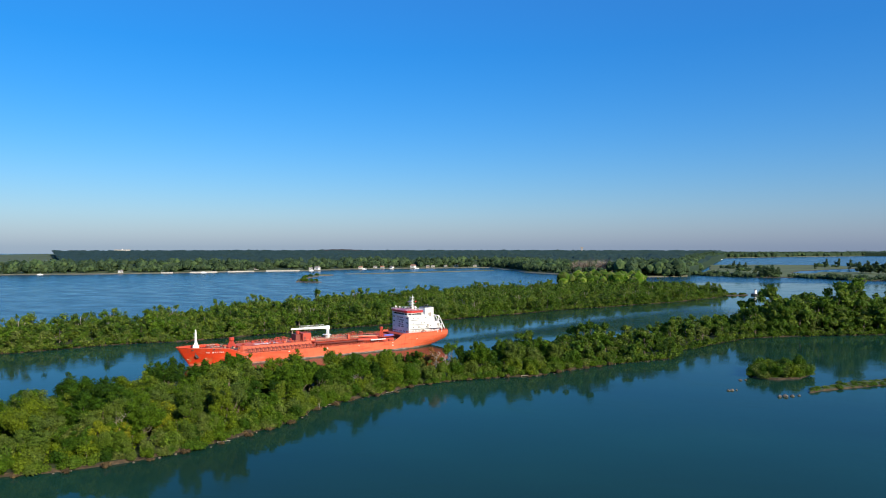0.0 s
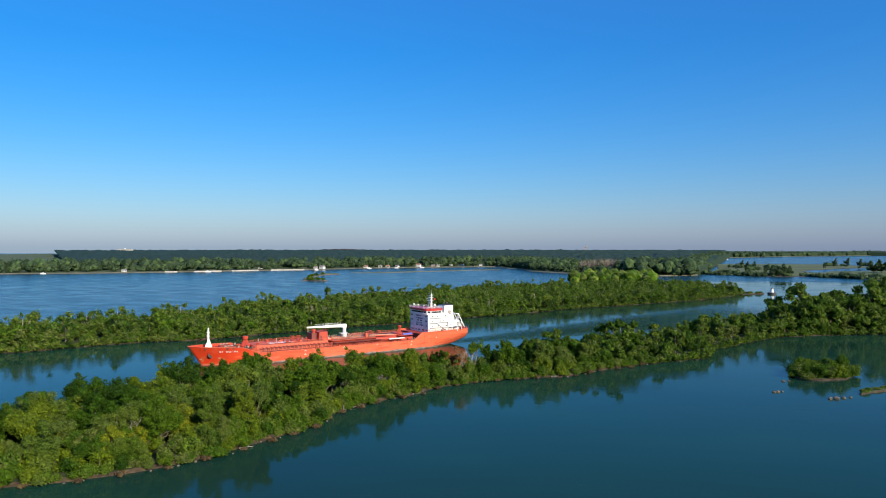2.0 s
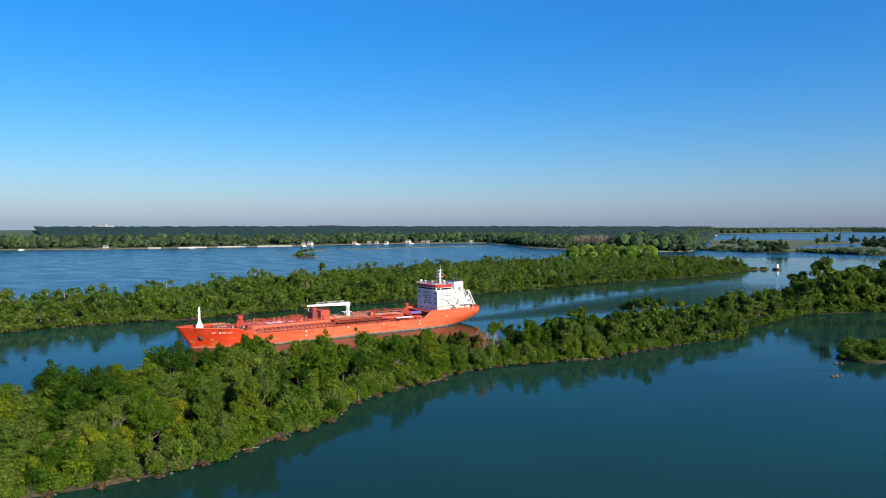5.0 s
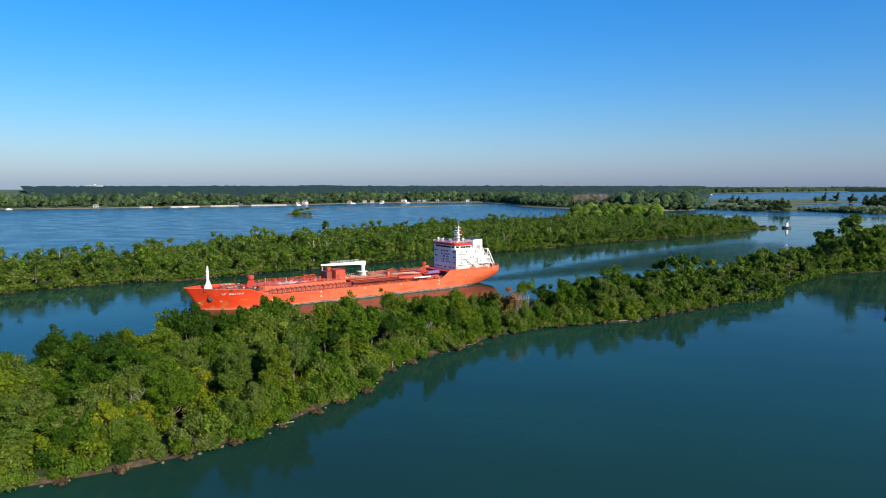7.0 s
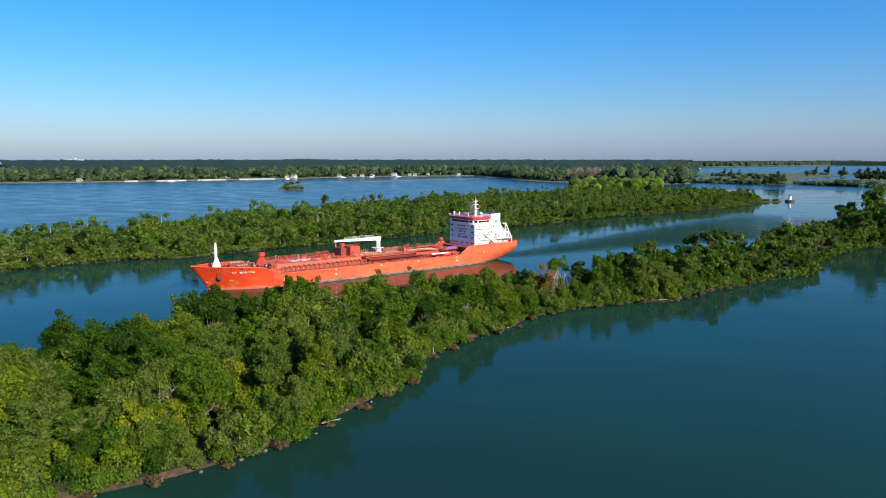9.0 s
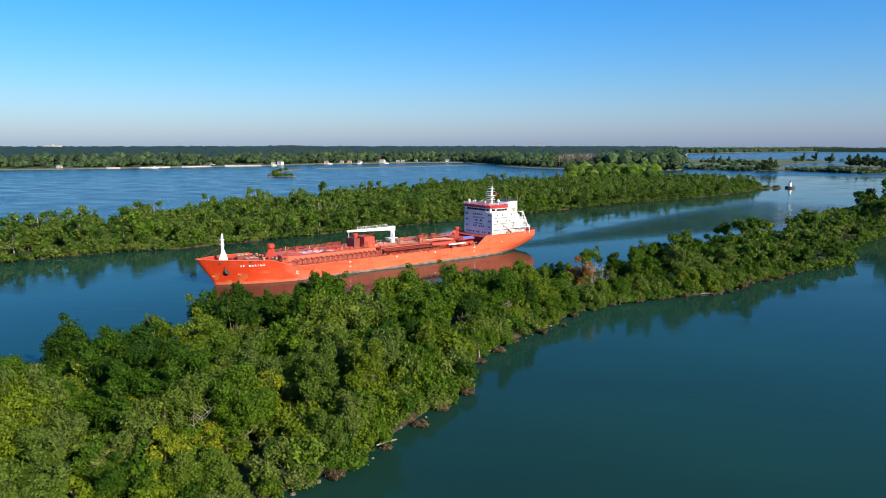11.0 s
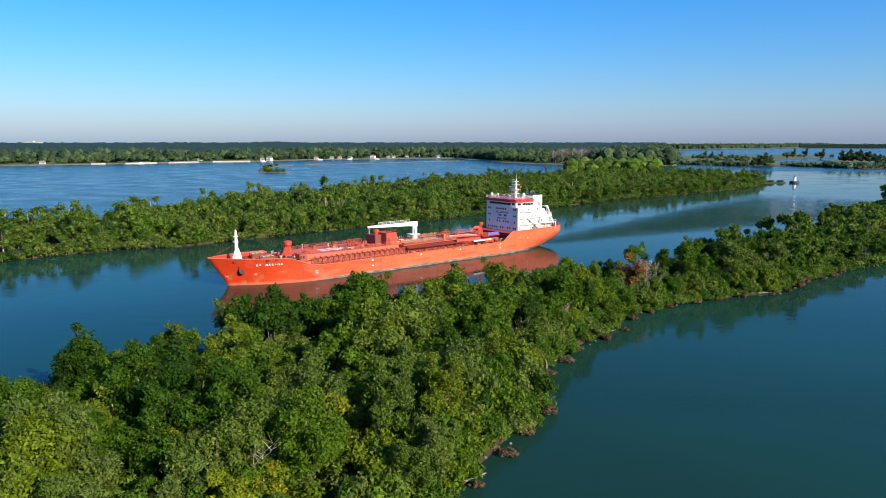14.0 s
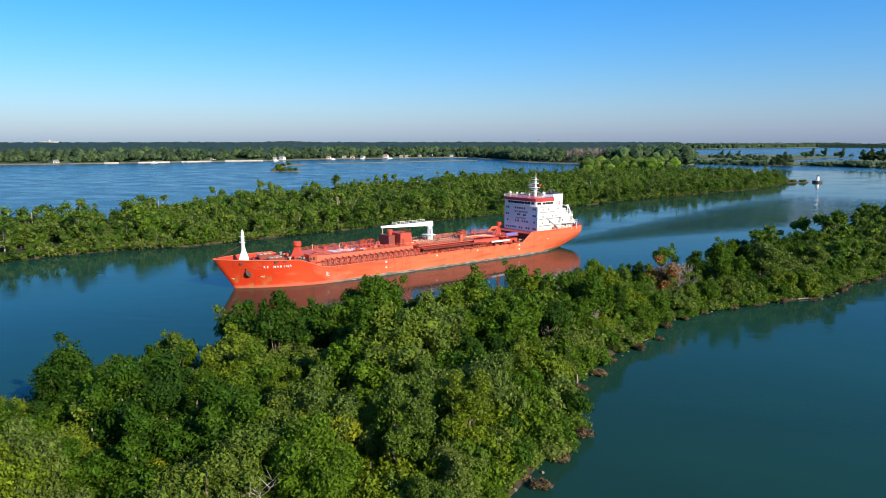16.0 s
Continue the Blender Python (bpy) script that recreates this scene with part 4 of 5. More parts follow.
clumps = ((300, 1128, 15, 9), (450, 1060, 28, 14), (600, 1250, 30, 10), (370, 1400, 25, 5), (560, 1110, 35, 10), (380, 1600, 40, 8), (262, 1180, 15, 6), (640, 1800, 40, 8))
wood("marsh_thicket", [(cx + w * rf.normal(), cy + 0.5 * w * rf.normal(), 0.3) for cx, cy, w, n in clumps for _ in range(n)], "thickets of dark trees on the marsh", LEAF_FAR_HAZED, 2.4, lambda x, y: 7, 36, 60, 2.0)
G_MARSH = "trees standing on the marsh"
marsh_kinds = [tree_kind(171, 15.0, 6.5, 0.5, 18, 1200, 1.5, LEAF_FAR_HAZED, BARK, "large round tree on the marsh", G_MARSH),
               tree_kind(172, 15.0, 4.2, 1.0, 16, 1000, 1.35, LEAF_FAR_HAZED, BARK, "upright tree on the marsh", G_MARSH)]
used_marsh = set()
for k, x, y, s in ((1, 375, 1626, 1.2), (1, 377, 1575, 1.1), (1, 372, 1482, 1.2), (0, 326, 1116, 1.2), (0, 337, 1118, 1.5), (0, 352, 1136, 1.2), (1, 600, 1722, 1.5), (1, 628, 1727, 1.6), (1, 600, 1560, 1.6),
                   (0, 542, 1315, 1.6), (0, 557, 1318, 1.75), (0, 562, 1292, 1.7), (0, 574, 1288, 1.5), (0, 577, 1258, 1.2), (1, 584, 1232, 1.3), (1, 540, 1590, 1.0), (1, 344, 1254, 0.9)):
    place_scaled(marsh_kinds, used_marsh, k, x, y, 0.5, s, x)


# ---- the tanker ----
# Local axes: x forward from the stem at the waterline (aft is negative), y to port, z up from the water.
STEM = Vector((-110.6, 150.2, 0))
AFT = Vector((0.691, 0.723, 0)).normalized()
SHIP = Matrix(((-AFT.x, AFT.y, 0, STEM.x), (-AFT.y, -AFT.x, 0, STEM.y), (0, 0, 1, 0), (0, 0, 0, 1))) @ Matrix.Diagonal((1.02, 1.0, 1.03, 1))
ship = root("tanker_ship", "orange-red tanker ship with a white deckhouse afloat in a river channel", "ship", SHIP)


def lerp_table(rows, u):
    if u <= rows[0][0]:
        return rows[0][1]
    for (a, va), (b, vb) in zip(rows, rows[1:]):
        if u <= b:
            return va + (vb - va) * (u - a) / (b - a)
    return rows[-1][1]


WL_HALF = [(0, 0.12), (3.5, 2.3), (8, 4.9), (13, 7.2), (19, 8.9), (26, 9.7), (32, 9.8), (94, 9.8), (103, 9.2), (112, 7.2), (119, 4.2), (126, 2.4)]
DK_HALF = [(0, 0.35), (2.5, 2.9), (6, 5.4), (10, 7.3), (15, 8.8), (21, 9.7), (27, 9.8), (108, 9.8), (116, 9.2), (121, 8.2), (126, 6.9)]
SHEER = [(0, 7.9), (7, 7.4), (14, 6.95), (15.5, 6.85), (20.5, 4.5), (24, 4.25), (92, 4.25), (93.5, 4.3), (97.7, 7.3), (100, 7.3), (126, 7.3)]
KEEL = [(0, -3), (105, -3), (111, -1.6), (117, -0.2), (121, 1.0), (126, 2.3)]


def half_beam(u, z, top):
    w, d, k = lerp_table(WL_HALF, u), lerp_table(DK_HALF, u), lerp_table(KEEL, u)
    if k > -2.5:
        f = max(0.0, min(1.0, (z - k) / max(0.1, (top - k) * 0.62)))
        return d * (0.38 + 0.62 * f ** 0.5)
    t = max(0.0, min(1.0, z / top))
    b = w + (d - w) * t ** (1.5 if u < 17 else 1.0)
    return b if z >= 0 else b * math.sqrt(max(0.1, 1 - (z / k) ** 2 * 0.6))


def hull_x(u, z):
    """The stem is raked: the foremost stations lean forward with height."""
    lean = max(0.0, 1 - u / 22)
    return -u + 5.3 * lean * max(0, min(1.1, z / 7.9))


STATIONS = [0, 0.8, 2, 3.5, 5, 7, 9, 12, 14, 15.5, 18, 20.5, 24, 29, 36, 46, 56, 66, 76, 86, 92, 93.5, 95, 96.5, 97.7, 100, 103, 106, 109, 112, 115, 118, 120, 122, 124, 126]


def hull_side():
    verts, faces, rows = [], [], 9
    for side in (1, -1):
        at = len(verts)
        for u in STATIONS:
            top, low = lerp_table(SHEER, u), lerp_table(KEEL, u)
            for k in range(rows):
                z = low + (top - low) * k / (rows - 1)
                verts.append((hull_x(u, z), side * half_beam(u, z, top), z))
        for i in range(len(STATIONS) - 1):
            for k in range(rows - 1):
                a = at + i * rows + k
                f = (a, a + 1, a + rows + 1, a + rows)
                faces.append(f if side > 0 else f[::-1])
    n = len(STATIONS) * rows
    last = [(len(STATIONS) - 1) * rows + k for k in range(rows)]
    for k in range(rows - 1):
        faces.append((last[k], last[k + 1], last[k + 1] + n, last[k] + n))
        faces.append((k, k + n, k + 1 + n, k + 1))
    ob = link_mesh("hull", verts, faces, HULL, ship, True)
    tagged(ob, "orange-red hull with a scraped grey waterline")
    return ob


hull = hull_side()


def deck(name, u0, u1, z, material, inset=0.12, label=""):
    us = [u for u in STATIONS if u0 < u < u1]
    us = [u0] + us + [u1]
    line = [(hull_x(u, z), max(0.05, half_beam(u, z, lerp_table(SHEER, u)) - inset)) for u in us]
    outline = line + [(x, -y) for x, y in reversed(line)]
    bm = bmesh.new()
    prism(bm, outline, z - 0.25, z)
    return part(name, bm, material, ship, label)


deck("forecastle_deck", 1.5, 17.5, 6.2, DARK_RED, label="dark red forecastle deck")
deck("main_deck", 16.5, 97.2, 3.55, DARK_RED, label="dark red main deck")
deck("poop_deck", 97, 125.7, 6.7, RED, label="red poop deck")
part("bulkhead", boxed((-17.6, -8.4, 3.9), (-17.3, 8.4, 6.2)), RED, ship)
part("bulkhead", boxed((-97.3, -9.6, 3.9), (-97.0, 9.6, 6.7)), DARK_RED, ship)
for side in (1, -1):
    pts = []
    for u in STATIONS:
        z = lerp_table(SHEER, u)
        pts.append((hull_x(u, z), side * half_beam(u, z, z), z + 0.04))
    part("gunwale", tubed(pts, 0.14, 0.14, 5), SALMON, ship, "faded red rail cap along the hull")


# raised trunk deck with its side brackets
def trunk_outline(w):
    return [(-19.5, -w * 0.55), (-21, -w * 0.8), (-25, -w), (-51.89, -w), (-51.89, w), (-25, w), (-21, w * 0.8), (-19.5, w * 0.55)]


bm = bmesh.new()
prism(bm, trunk_outline(6.3), 3.5, lambda x: 6.9)
part("trunk_deck", bm, SALMON, ship, "raised faded red trunk deck")
part("trunk_deck", boxed((-94.88, -6.0, 3.95), (-51.89, 6.0, 5.4), 0.05), RED, ship)
pad = bmesh.new()
lathe(pad, [(2.6, 0.0), (2.6, 0.05), (2.3, 0.07)], (-32.25, 1.0, 6.92), 20)
part("deck_mark", pad, WHITE, ship, "white painted ring on the trunk deck")
part("deck_mark", boxed((-29.36, -0.5, 6.92), (-27, 3.5, 6.96)), WHITE, ship)
part("deck_mark", boxed((-37.32, 0.0, 6.92), (-35.51, 4.2, 6.96)), WHITE, ship)

bm = bmesh.new()
tube(bm, [(0, 0, 0), (0, 0, 2.3)], 0.16, 0.16, 4)
tube(bm, [(0, 0, 0.1), (-1.2, -0.8, 2.4)], 0.13, 0.13, 4)
tube(bm, [(-1.6, 0, 0.1), (-0.4, -0.8, 2.4)], 0.13, 0.13, 4)
tube(bm, [(0, 0, 2.3), (0, -1.6, 2.6)], 0.14, 0.14, 4)
bracket = part("bracket", bm, DARK_RED, ship, "dark red deck bracket")
bracket.matrix_local = pose(-22.5, 8.3, 3.55)
for i in range(1, 19):
    share(bracket, pose(-22.5 - 1.75 * i, 8.3, 3.55))
for i in range(19):
    share(bracket, pose(-22.5 - 1.75 * i, -8.3, 3.55, 0, 0, 180))
for side in (8.9, -8.9):
    part("deck_pipe", tubed([(-21, side * 0.93, 4.55), (-52.92, side * 0.93, 4.55)], 0.16, 0.16, 6), DARK_RED, ship)
    part("deck_pipe", tubed([(-21, side * 0.80, 5.9), (-52.92, side * 0.80, 5.9)], 0.12, 0.12, 6), RED, ship)


def railing(pts, height=1.0, gap=1.6, material=None, r=0.035, label="", bars=3):
    """Posts and rails along a line of points, one railing."""
    bm = bmesh.new()
    for a, b in zip(pts, pts[1:]):
        a, b = Vector(a), Vector(b)
        n = max(1, int((b - a).length / gap))
        for k in range(n + 1):
            p = a.lerp(b, k / n)
            tube(bm, [p, p + Vector((0, 0, height))], r, r, 4)
        for h in range(1, bars + 1):
            up = Vector((0, 0, height * h / bars))
            tube(bm, [a + up, b + up], r, r, 4)
    return part("railing", bm, material or RED, ship, label)


railing([(-19.8, 4.5, 6.9), (-25, 6.1, 6.9), (-51.37, 6.1, 6.9)], 0.9, 2.0, SALMON)
railing([(-19.8, -4.5, 6.9), (-25, -6.1, 6.9), (-51.37, -6.1, 6.9)], 0.9, 2.0, SALMON)
railing([(-29, 9.55, 4.2), (-80, 9.55, 4.25)], 0.9, 2.4, SALMON)
railing([(-29, -9.55, 4.2), (-80, -9.55, 4.25)], 0.9, 2.4, SALMON)
railing([(-99.9, 9.4, 7.6), (-115, 8.9, 7.3), (-121.5, 7.9, 7.2), (-125.6, 6.6, 7.2), (-125.6, -6.6, 7.2), (-121.5, -7.9, 7.2), (-99.9, -9.4, 7.6)], 0.9, 1.8, RED)

# forecastle: mast, windlasses, vents
mast = part("foremast", lathe(bmesh.new(), [(0.46, 6.2), (0.46, 10.0), (0.40, 13.2), (0.30, 14.4), (0.22, 14.6)], (-2.6, 0, 0), 10), WHITE, ship, "white tapered foremast")
bm = bmesh.new()
prism(bm, [(-1.4, -0.25), (-1.4, 0.25), (-3.9, 0.25), (-3.9, -0.25)], 6.2, lambda x: 7.6)
vs = [bm.verts.new(c) for c in ((-1.4, 0.0, 7.6), (-3.9, 0.0, 7.6), (-3.0, 0.0, 10.2), (-2.5, 0.0, 10.2), (-1.4, 0.22, 7.6), (-3.9, 0.22, 7.6), (-3.0, 0.22, 10.2), (-2.5, 0.22, 10.2))]
for f in ((0, 1, 2, 3), (7, 6, 5, 4), (0, 3, 7, 4), (1, 5, 6, 2), (3, 2, 6, 7)):
    bm.faces.new([vs[i] for i in f])
part("mast_foot", bm, WHITE, mast)
for z, w in ((11.4, 0.7), (12.9, 0.5)):
    part("light_platform", boxed((-3.1, -w, z), (-1.9, w, z + 0.1)), WHITE, mast)
part("mast_light", lathe(bmesh.new(), [(0.12, 0), (0.16, 0.25), (0.05, 0.4)], (-2.6, 0, 14.6), 8), GREY, mast)
part("mast_light", lathe(bmesh.new(), [(0.12, 0), (0.18, 0.25), (0.05, 0.4)], (-1.7, 0.5, 11.5), 8), GREY, mast)
part("stay", tubed([(-2.6, 0, 11.0), (4.6, 0, 8.0)], 0.05, 0.05, 4), DARK_RED, mast)


def windlass(y):
    bm = bmesh.new()
    for x0 in (-8.5, -9.8, -11.0):
        tube(bm, [(x0, y - 0.9, 7.0), (x0, y + 0.9, 7.0)], 0.45, 0.45, 8)
    box(bm, (-11.8, y - 1.2, 6.2), (-8.0, y - 0.9, 7.4))
    box(bm, (-11.8, y + 0.9, 6.2), (-8.0, y + 1.2, 7.4))
    w = part("windlass", bm, DARK_RED, ship, "dark red windlass")
    for x0 in (-8.5, -9.8, -11.0):
        part("drum", tubed([(x0, y - 0.75, 7.0), (x0, y + 0.75, 7.0)], 0.62, 0.62, 10), TAN, w, "buff rope drum")
    return w


windlass(3.6)
windlass(-3.2)
for x, y in ((-5.5, 3.0), (-5.5, -3.0), (-14.5, 6.2), (-14.5, -6.2), (-18, 7.3), (-18, -7.3), (-0.5, 2.2), (-0.5, -2.2)):
    bm = lathe(bmesh.new(), [(0.28, 0), (0.24, 0.6), (0.32, 0.7)], (x, y, 6.2), 8)
    lathe(bm, [(0.28, 0), (0.24, 0.6), (0.32, 0.7)], (x - 0.9, y, 6.2), 8)
    part("bollard", bm, BLACK if x < -10 else DARK_RED, ship)
for x, y, r, h, mt in ((-6.8, 0.6, 0.35, 1.5, DARK_RED), (-12.8, 1.2, 0.5, 1.1, BLACK), (-13.6, 4.0, 0.45, 1.0, TAN), (-15.8, 2.6, 0.6, 0.9, RED), (-16.6, 5.4, 0.4, 1.2, BLACK), (-7.2, 5.0, 0.4, 0.9, RED)):
    part("deck_vent", lathe(bmesh.new(), [(r * 0.6, 0), (r * 0.6, h * 0.6), (r, h * 0.65), (r, h * 0.9), (r * 0.5, h)], (x, y, 6.2), 8), mt, ship)
part("rope_coil", lathe(bmesh.new(), [(0.9, 0), (1.0, 0.2), (0.85, 0.45), (0.3, 0.4)], (-17.2, 3.4, 6.2), 12), TAN, ship)
part("rope_coil", lathe(bmesh.new(), [(0.8, 0), (0.9, 0.2), (0.75, 0.4), (0.3, 0.35)], (-13.2, 6.6, 6.2), 12), TAN, ship)
for x in (-4.2, -10.6, -12.4, -17.8, -16.5):
    y = half_beam(-x, 7.0, 7.2)
    part("fairlead", boxed((hull_x(-x, 6.85) - 0.45, y - 0.1, 6.6), (hull_x(-x, 6.85) + 0.45, y + 0.04, 7.05)), BLACK, ship)
post = part("vent_post", lathe(bmesh.new(), [(2.3, 6.2), (1.5, 7.6), (0.95, 8.7), (0.85, 9.3)], (-17.5, 0.5, 0), 4), RED, ship, "red vent post on a flared base")
part("post_top", lathe(bmesh.new(), [(1.0, 9.2), (1.15, 9.4), (1.15, 10.3), (0.9, 10.5)], (-17.5, 0.5, 0), 12), RED, post)
part("brace", tubed([(-18.2, 0.5, 6.3), (-16.83, 0.5, 8.8)], 0.16, 0.16, 5), RED, post)

# frames and boxes on the trunk
for x in (-37.82, -40.43):
    bm = bmesh.new()
    for a, b in ((-0.7, -0.7), (0.7, -0.7), (-0.7, 0.7), (0.7, 0.7)):
        tube(bm, [(x + a, 1.2 + b, 6.9), (x + a, 1.2 + b, 9.2)], 0.09, 0.09, 4)
    for z in (7.4, 8.2, 9.1):
        for a, b in (((-0.7, -0.7), (0.7, -0.7)), ((0.7, -0.7), (0.7, 0.7)), ((0.7, 0.7), (-0.7, 0.7)), ((-0.7, 0.7), (-0.7, -0.7))):
            tube(bm, [(x + a[0], 1.2 + a[1], z), (x + b[0], 1.2 + b[1], z)], 0.07, 0.07, 4)
    box(bm, (x - 0.6, 0.6, 6.9), (x + 0.6, 1.8, 7.2))
    part("vent_frame", bm, RED, ship, "red open vent frame")
for x, y in ((-22, 2.5), (-28, -3.5), (-34.06, 4.6), (-34.42, -3), (-43.47, 4.4), (-45.37, -2.5)):
    part("deck_hatch", lathe(bmesh.new(), [(0.55, 0), (0.55, 0.5), (0.7, 0.55), (0.7, 0.7), (0.3, 0.85)], (x, y, 6.9), 10), RED, ship)

deckhouse = part("pump_house", boxed((-52.4, -1.5, 4.0), (-48.4, 4.8, 10.4), 0.08), RED, ship, "red steel deck house")
part("pump_house", boxed((-48.4, -3.2, 6.4), (-46, 2.2, 9.8), 0.08), DARK_RED, ship)
part("house_door", boxed((-49.73, 4.8, 6.6), (-48.81, 4.86, 8.9)), DARK_RED, deckhouse)
part("pump_post", lathe(bmesh.new(), [(0.7, 9.8), (0.7, 10.3), (0.9, 10.4), (0.9, 11.2), (0.4, 11.3)], (-47.66, 0.2, 0), 10), RED, ship)
part("pump_post", lathe(bmesh.new(), [(0.5, 10.4), (0.5, 10.6), (0.2, 10.8)], (-50.35, 2.6, 0), 8), RED, ship)
railing([(-48.61, 4.6, 10.4), (-52.19, 4.6, 10.4), (-52.19, -1.3, 10.4)], 0.9, 1.2, DARK_RED)

# small deck gear: valves, standpipes, lockers, hose bundles
gear = random.Random(9)
kinds_of_gear = []
for nm, prof, mt in (("standpipe", [(0.14, 0), (0.14, 0.9), (0.26, 0.95), (0.26, 1.15), (0.1, 1.2)], RED), ("deck_vent", [(0.2, 0), (0.2, 0.6), (0.38, 0.65), (0.3, 0.95)], DARK_RED),
                     ("standpipe", [(0.1, 0), (0.1, 1.3), (0.2, 1.35), (0.2, 1.5)], TAN)):
    o = part(nm, lathe(bmesh.new(), prof, sides=7), mt, ship)
    kinds_of_gear.append(o)
bm = boxed((-0.5, -0.35, 0), (0.5, 0.35, 0.8), 0.05)
kinds_of_gear.append(part("locker", bm, SALMON, ship))
bm = bmesh.new()
for k in range(3):
    tube(bm, [(-1.5, 0.2 * k, 0.15 + 0.12 * (k % 2)), (0, 0.2 * k + 0.15, 0.2), (1.6, 0.2 * k - 0.1, 0.15)], 0.10, 0.10, 5)
kinds_of_gear.append(part("hose", bm, BLACK, ship))
bm = tubed([(0, -1.4, 0), (0, -1.4, 0.7), (0, 1.4, 0.7), (0, 1.4, 0)], 0.13, 0.13, 6)
kinds_of_gear.append(part("pipe_bridge", bm, RED, ship))
spots = [(gear.uniform(-96, -53), gear.uniform(6.6, 9.0), 3.55) for _ in range(46)] + [(gear.uniform(-90, -74.5), gear.uniform(-5.5, 5.5), 5.4) for _ in range(40)]
spots += [(gear.uniform(-51, -22), gear.uniform(-5.2, 5.2), 6.9) for _ in range(22)] + [(gear.uniform(-16.5, -4.5), gear.uniform(-4.2, 4.6), 6.2) for _ in range(26)]
spots += [(gear.uniform(-125, -121), gear.uniform(-5.5, 6.0), 6.7) for _ in range(10)] + [(gear.uniform(-73, -54), gear.uniform(-5.0, 4.8), 6.35) for _ in range(34)]
for i, (x, y, z) in enumerate(spots):
    m = pose(x, y, z, 0, 0, gear.choice((0, 0, 90, 30)))
    if i < len(kinds_of_gear):
        kinds_of_gear[i].matrix_local = m
    else:
        share(kinds_of_gear[i % len(kinds_of_gear)], m)

# white crane
crane = part("crane", lathe(bmesh.new(), [(1.05, 5.4), (0.95, 8.6), (0.75, 8.8), (0.75, 11.4)], (-62.4, 0.4, 0), 14), WHITE, ship, "white deck crane with its boom laid forward")
bm = bmesh.new()
box(bm, (-63.2, -0.4, 11.0), (-61.2, 1.2, 12.7), 0.15)
part("crane_head", bm, WHITE, crane)
bm = bmesh.new()
prism(bm, [(-61.26, 0.0), (-61.26, 0.8), (-44.4, 0.65), (-44.4, 0.15)], lambda x: 11.35 + (x + 61.26) / 16.9 * 0.55, lambda x: 12.6 - (x + 61.26) / 16.9 * 0.1)
part("boom", bm, WHITE, crane)
bm = bmesh.new()
for k in range(9):
    x = -60.69 + 1.5 * k
    tube(bm, [(x, 0.1, 12.4 - 0.03 * k), (x, 0.1, 13.3)], 0.04, 0.04, 4)
tube(bm, [(-60.69, 0.1, 13.3), (-48.7, 0.1, 13.25)], 0.05, 0.05, 4)
tube(bm, [(-60.69, 0.1, 12.9), (-48.7, 0.1, 12.85)], 0.04, 0.04, 4)
part("boom_rail", bm, WHITE, crane)
part("hook", tubed([(-45.0, 0.4, 11.8), (-45.0, 0.4, 10.4), (-45.0, 0.4, 10.1)], 0.10, 0.22, 6), TAN, crane)
part("crane_platform", boxed((-63.7, -1.0, 8.6), (-60.12, 1.9, 8.75)), WHITE, crane)
part("crane_ladder", boxed((-62.62, 1.45, 5.4), (-61.97, 1.55, 10.6)), WHITE, crane)

# cargo manifold: raised pipe racks, valves, drip tray
part("drip_tray", boxed((-77.25, 6.4, 5.6), (-53.96, 9.0, 5.8)), DARK_RED, ship)
bm = bmesh.new()
tube(bm, [(0, 0, 0), (0, 0, 1.6)], 0.10, 0.10, 4)
tube(bm, [(0, -2.2, 0), (0, -2.2, 1.6)], 0.10, 0.10, 4)
tube(bm, [(0, 0, 1.55), (0, -2.2, 1.55)], 0.10, 0.10, 4)
rack = part("rack_frame", bm, DARK_RED, ship)
rack.matrix_local = pose(-55, 8.9, 4.0)
for i in range(1, 14):
    share(rack, pose(-55 - 1.8 * i, 8.9, 4.0))
bm = lathe(bmesh.new(), [(0.10, 0), (0.10, 0.55), (0.22, 0.58), (0.22, 0.75), (0.10, 0.78), (0.10, 1.0)], (0, 0, 0), 6)
tube(bm, [(0, -1.2, 0.3), (0, 0.6, 0.3)], 0.14, 0.14, 6)
valve = part("valve", bm, TAN, ship, "buff valve and pipe end")
valve.matrix_local = pose(-55, 5.2, 6.4)
for i in range(1, 26):
    share(valve, pose(-55 - 0.82 * i, 5.2, 6.4))
for i in range(24):
    share(valve, pose(-55.71 - 0.85 * i, 2.6, 6.6))
for i in range(24):
    share(valve, pose(-55.71 - 0.85 * i, -4.6, 6.6, 0, 0, 180))
part("manifold_deck", boxed((-74.5, -5.6, 5.4), (-53.44, 5.8, 6.35)), RED, ship)
part("catwalk", boxed((-74.5, 5.9, 6.35), (-53.44, 6.9, 6.5)), SALMON, ship)
railing([(-53.44, 6.9, 6.5), (-74.5, 6.9, 6.5)], 0.9, 1.4, RED)
for k, (y, r) in enumerate(((3.8, 0.16), (3.1, 0.2), (1.9, 0.22), (1.2, 0.16), (0.4, 0.24), (-1.4, 0.2), (-2.6, 0.22))):
    part("cargo_pipe", tubed([(-52.92, y, 6.7 + 0.1 * (k % 3)), (-80, y, 6.7 + 0.1 * (k % 3)), (-92.75, y, 5.9), (-87.56, y, 5.7)], r, r, 6), (SALMON, RED, TAN)[k % 3], ship)
part("catwalk", boxed((-89.78, -0.6, 7.4), (-64.42, 0.6, 7.5)), SALMON, ship, "faded red catwalk")
railing([(-64.42, 0.6, 7.5), (-89.78, 0.6, 7.5)], 0.9, 1.5, SALMON)
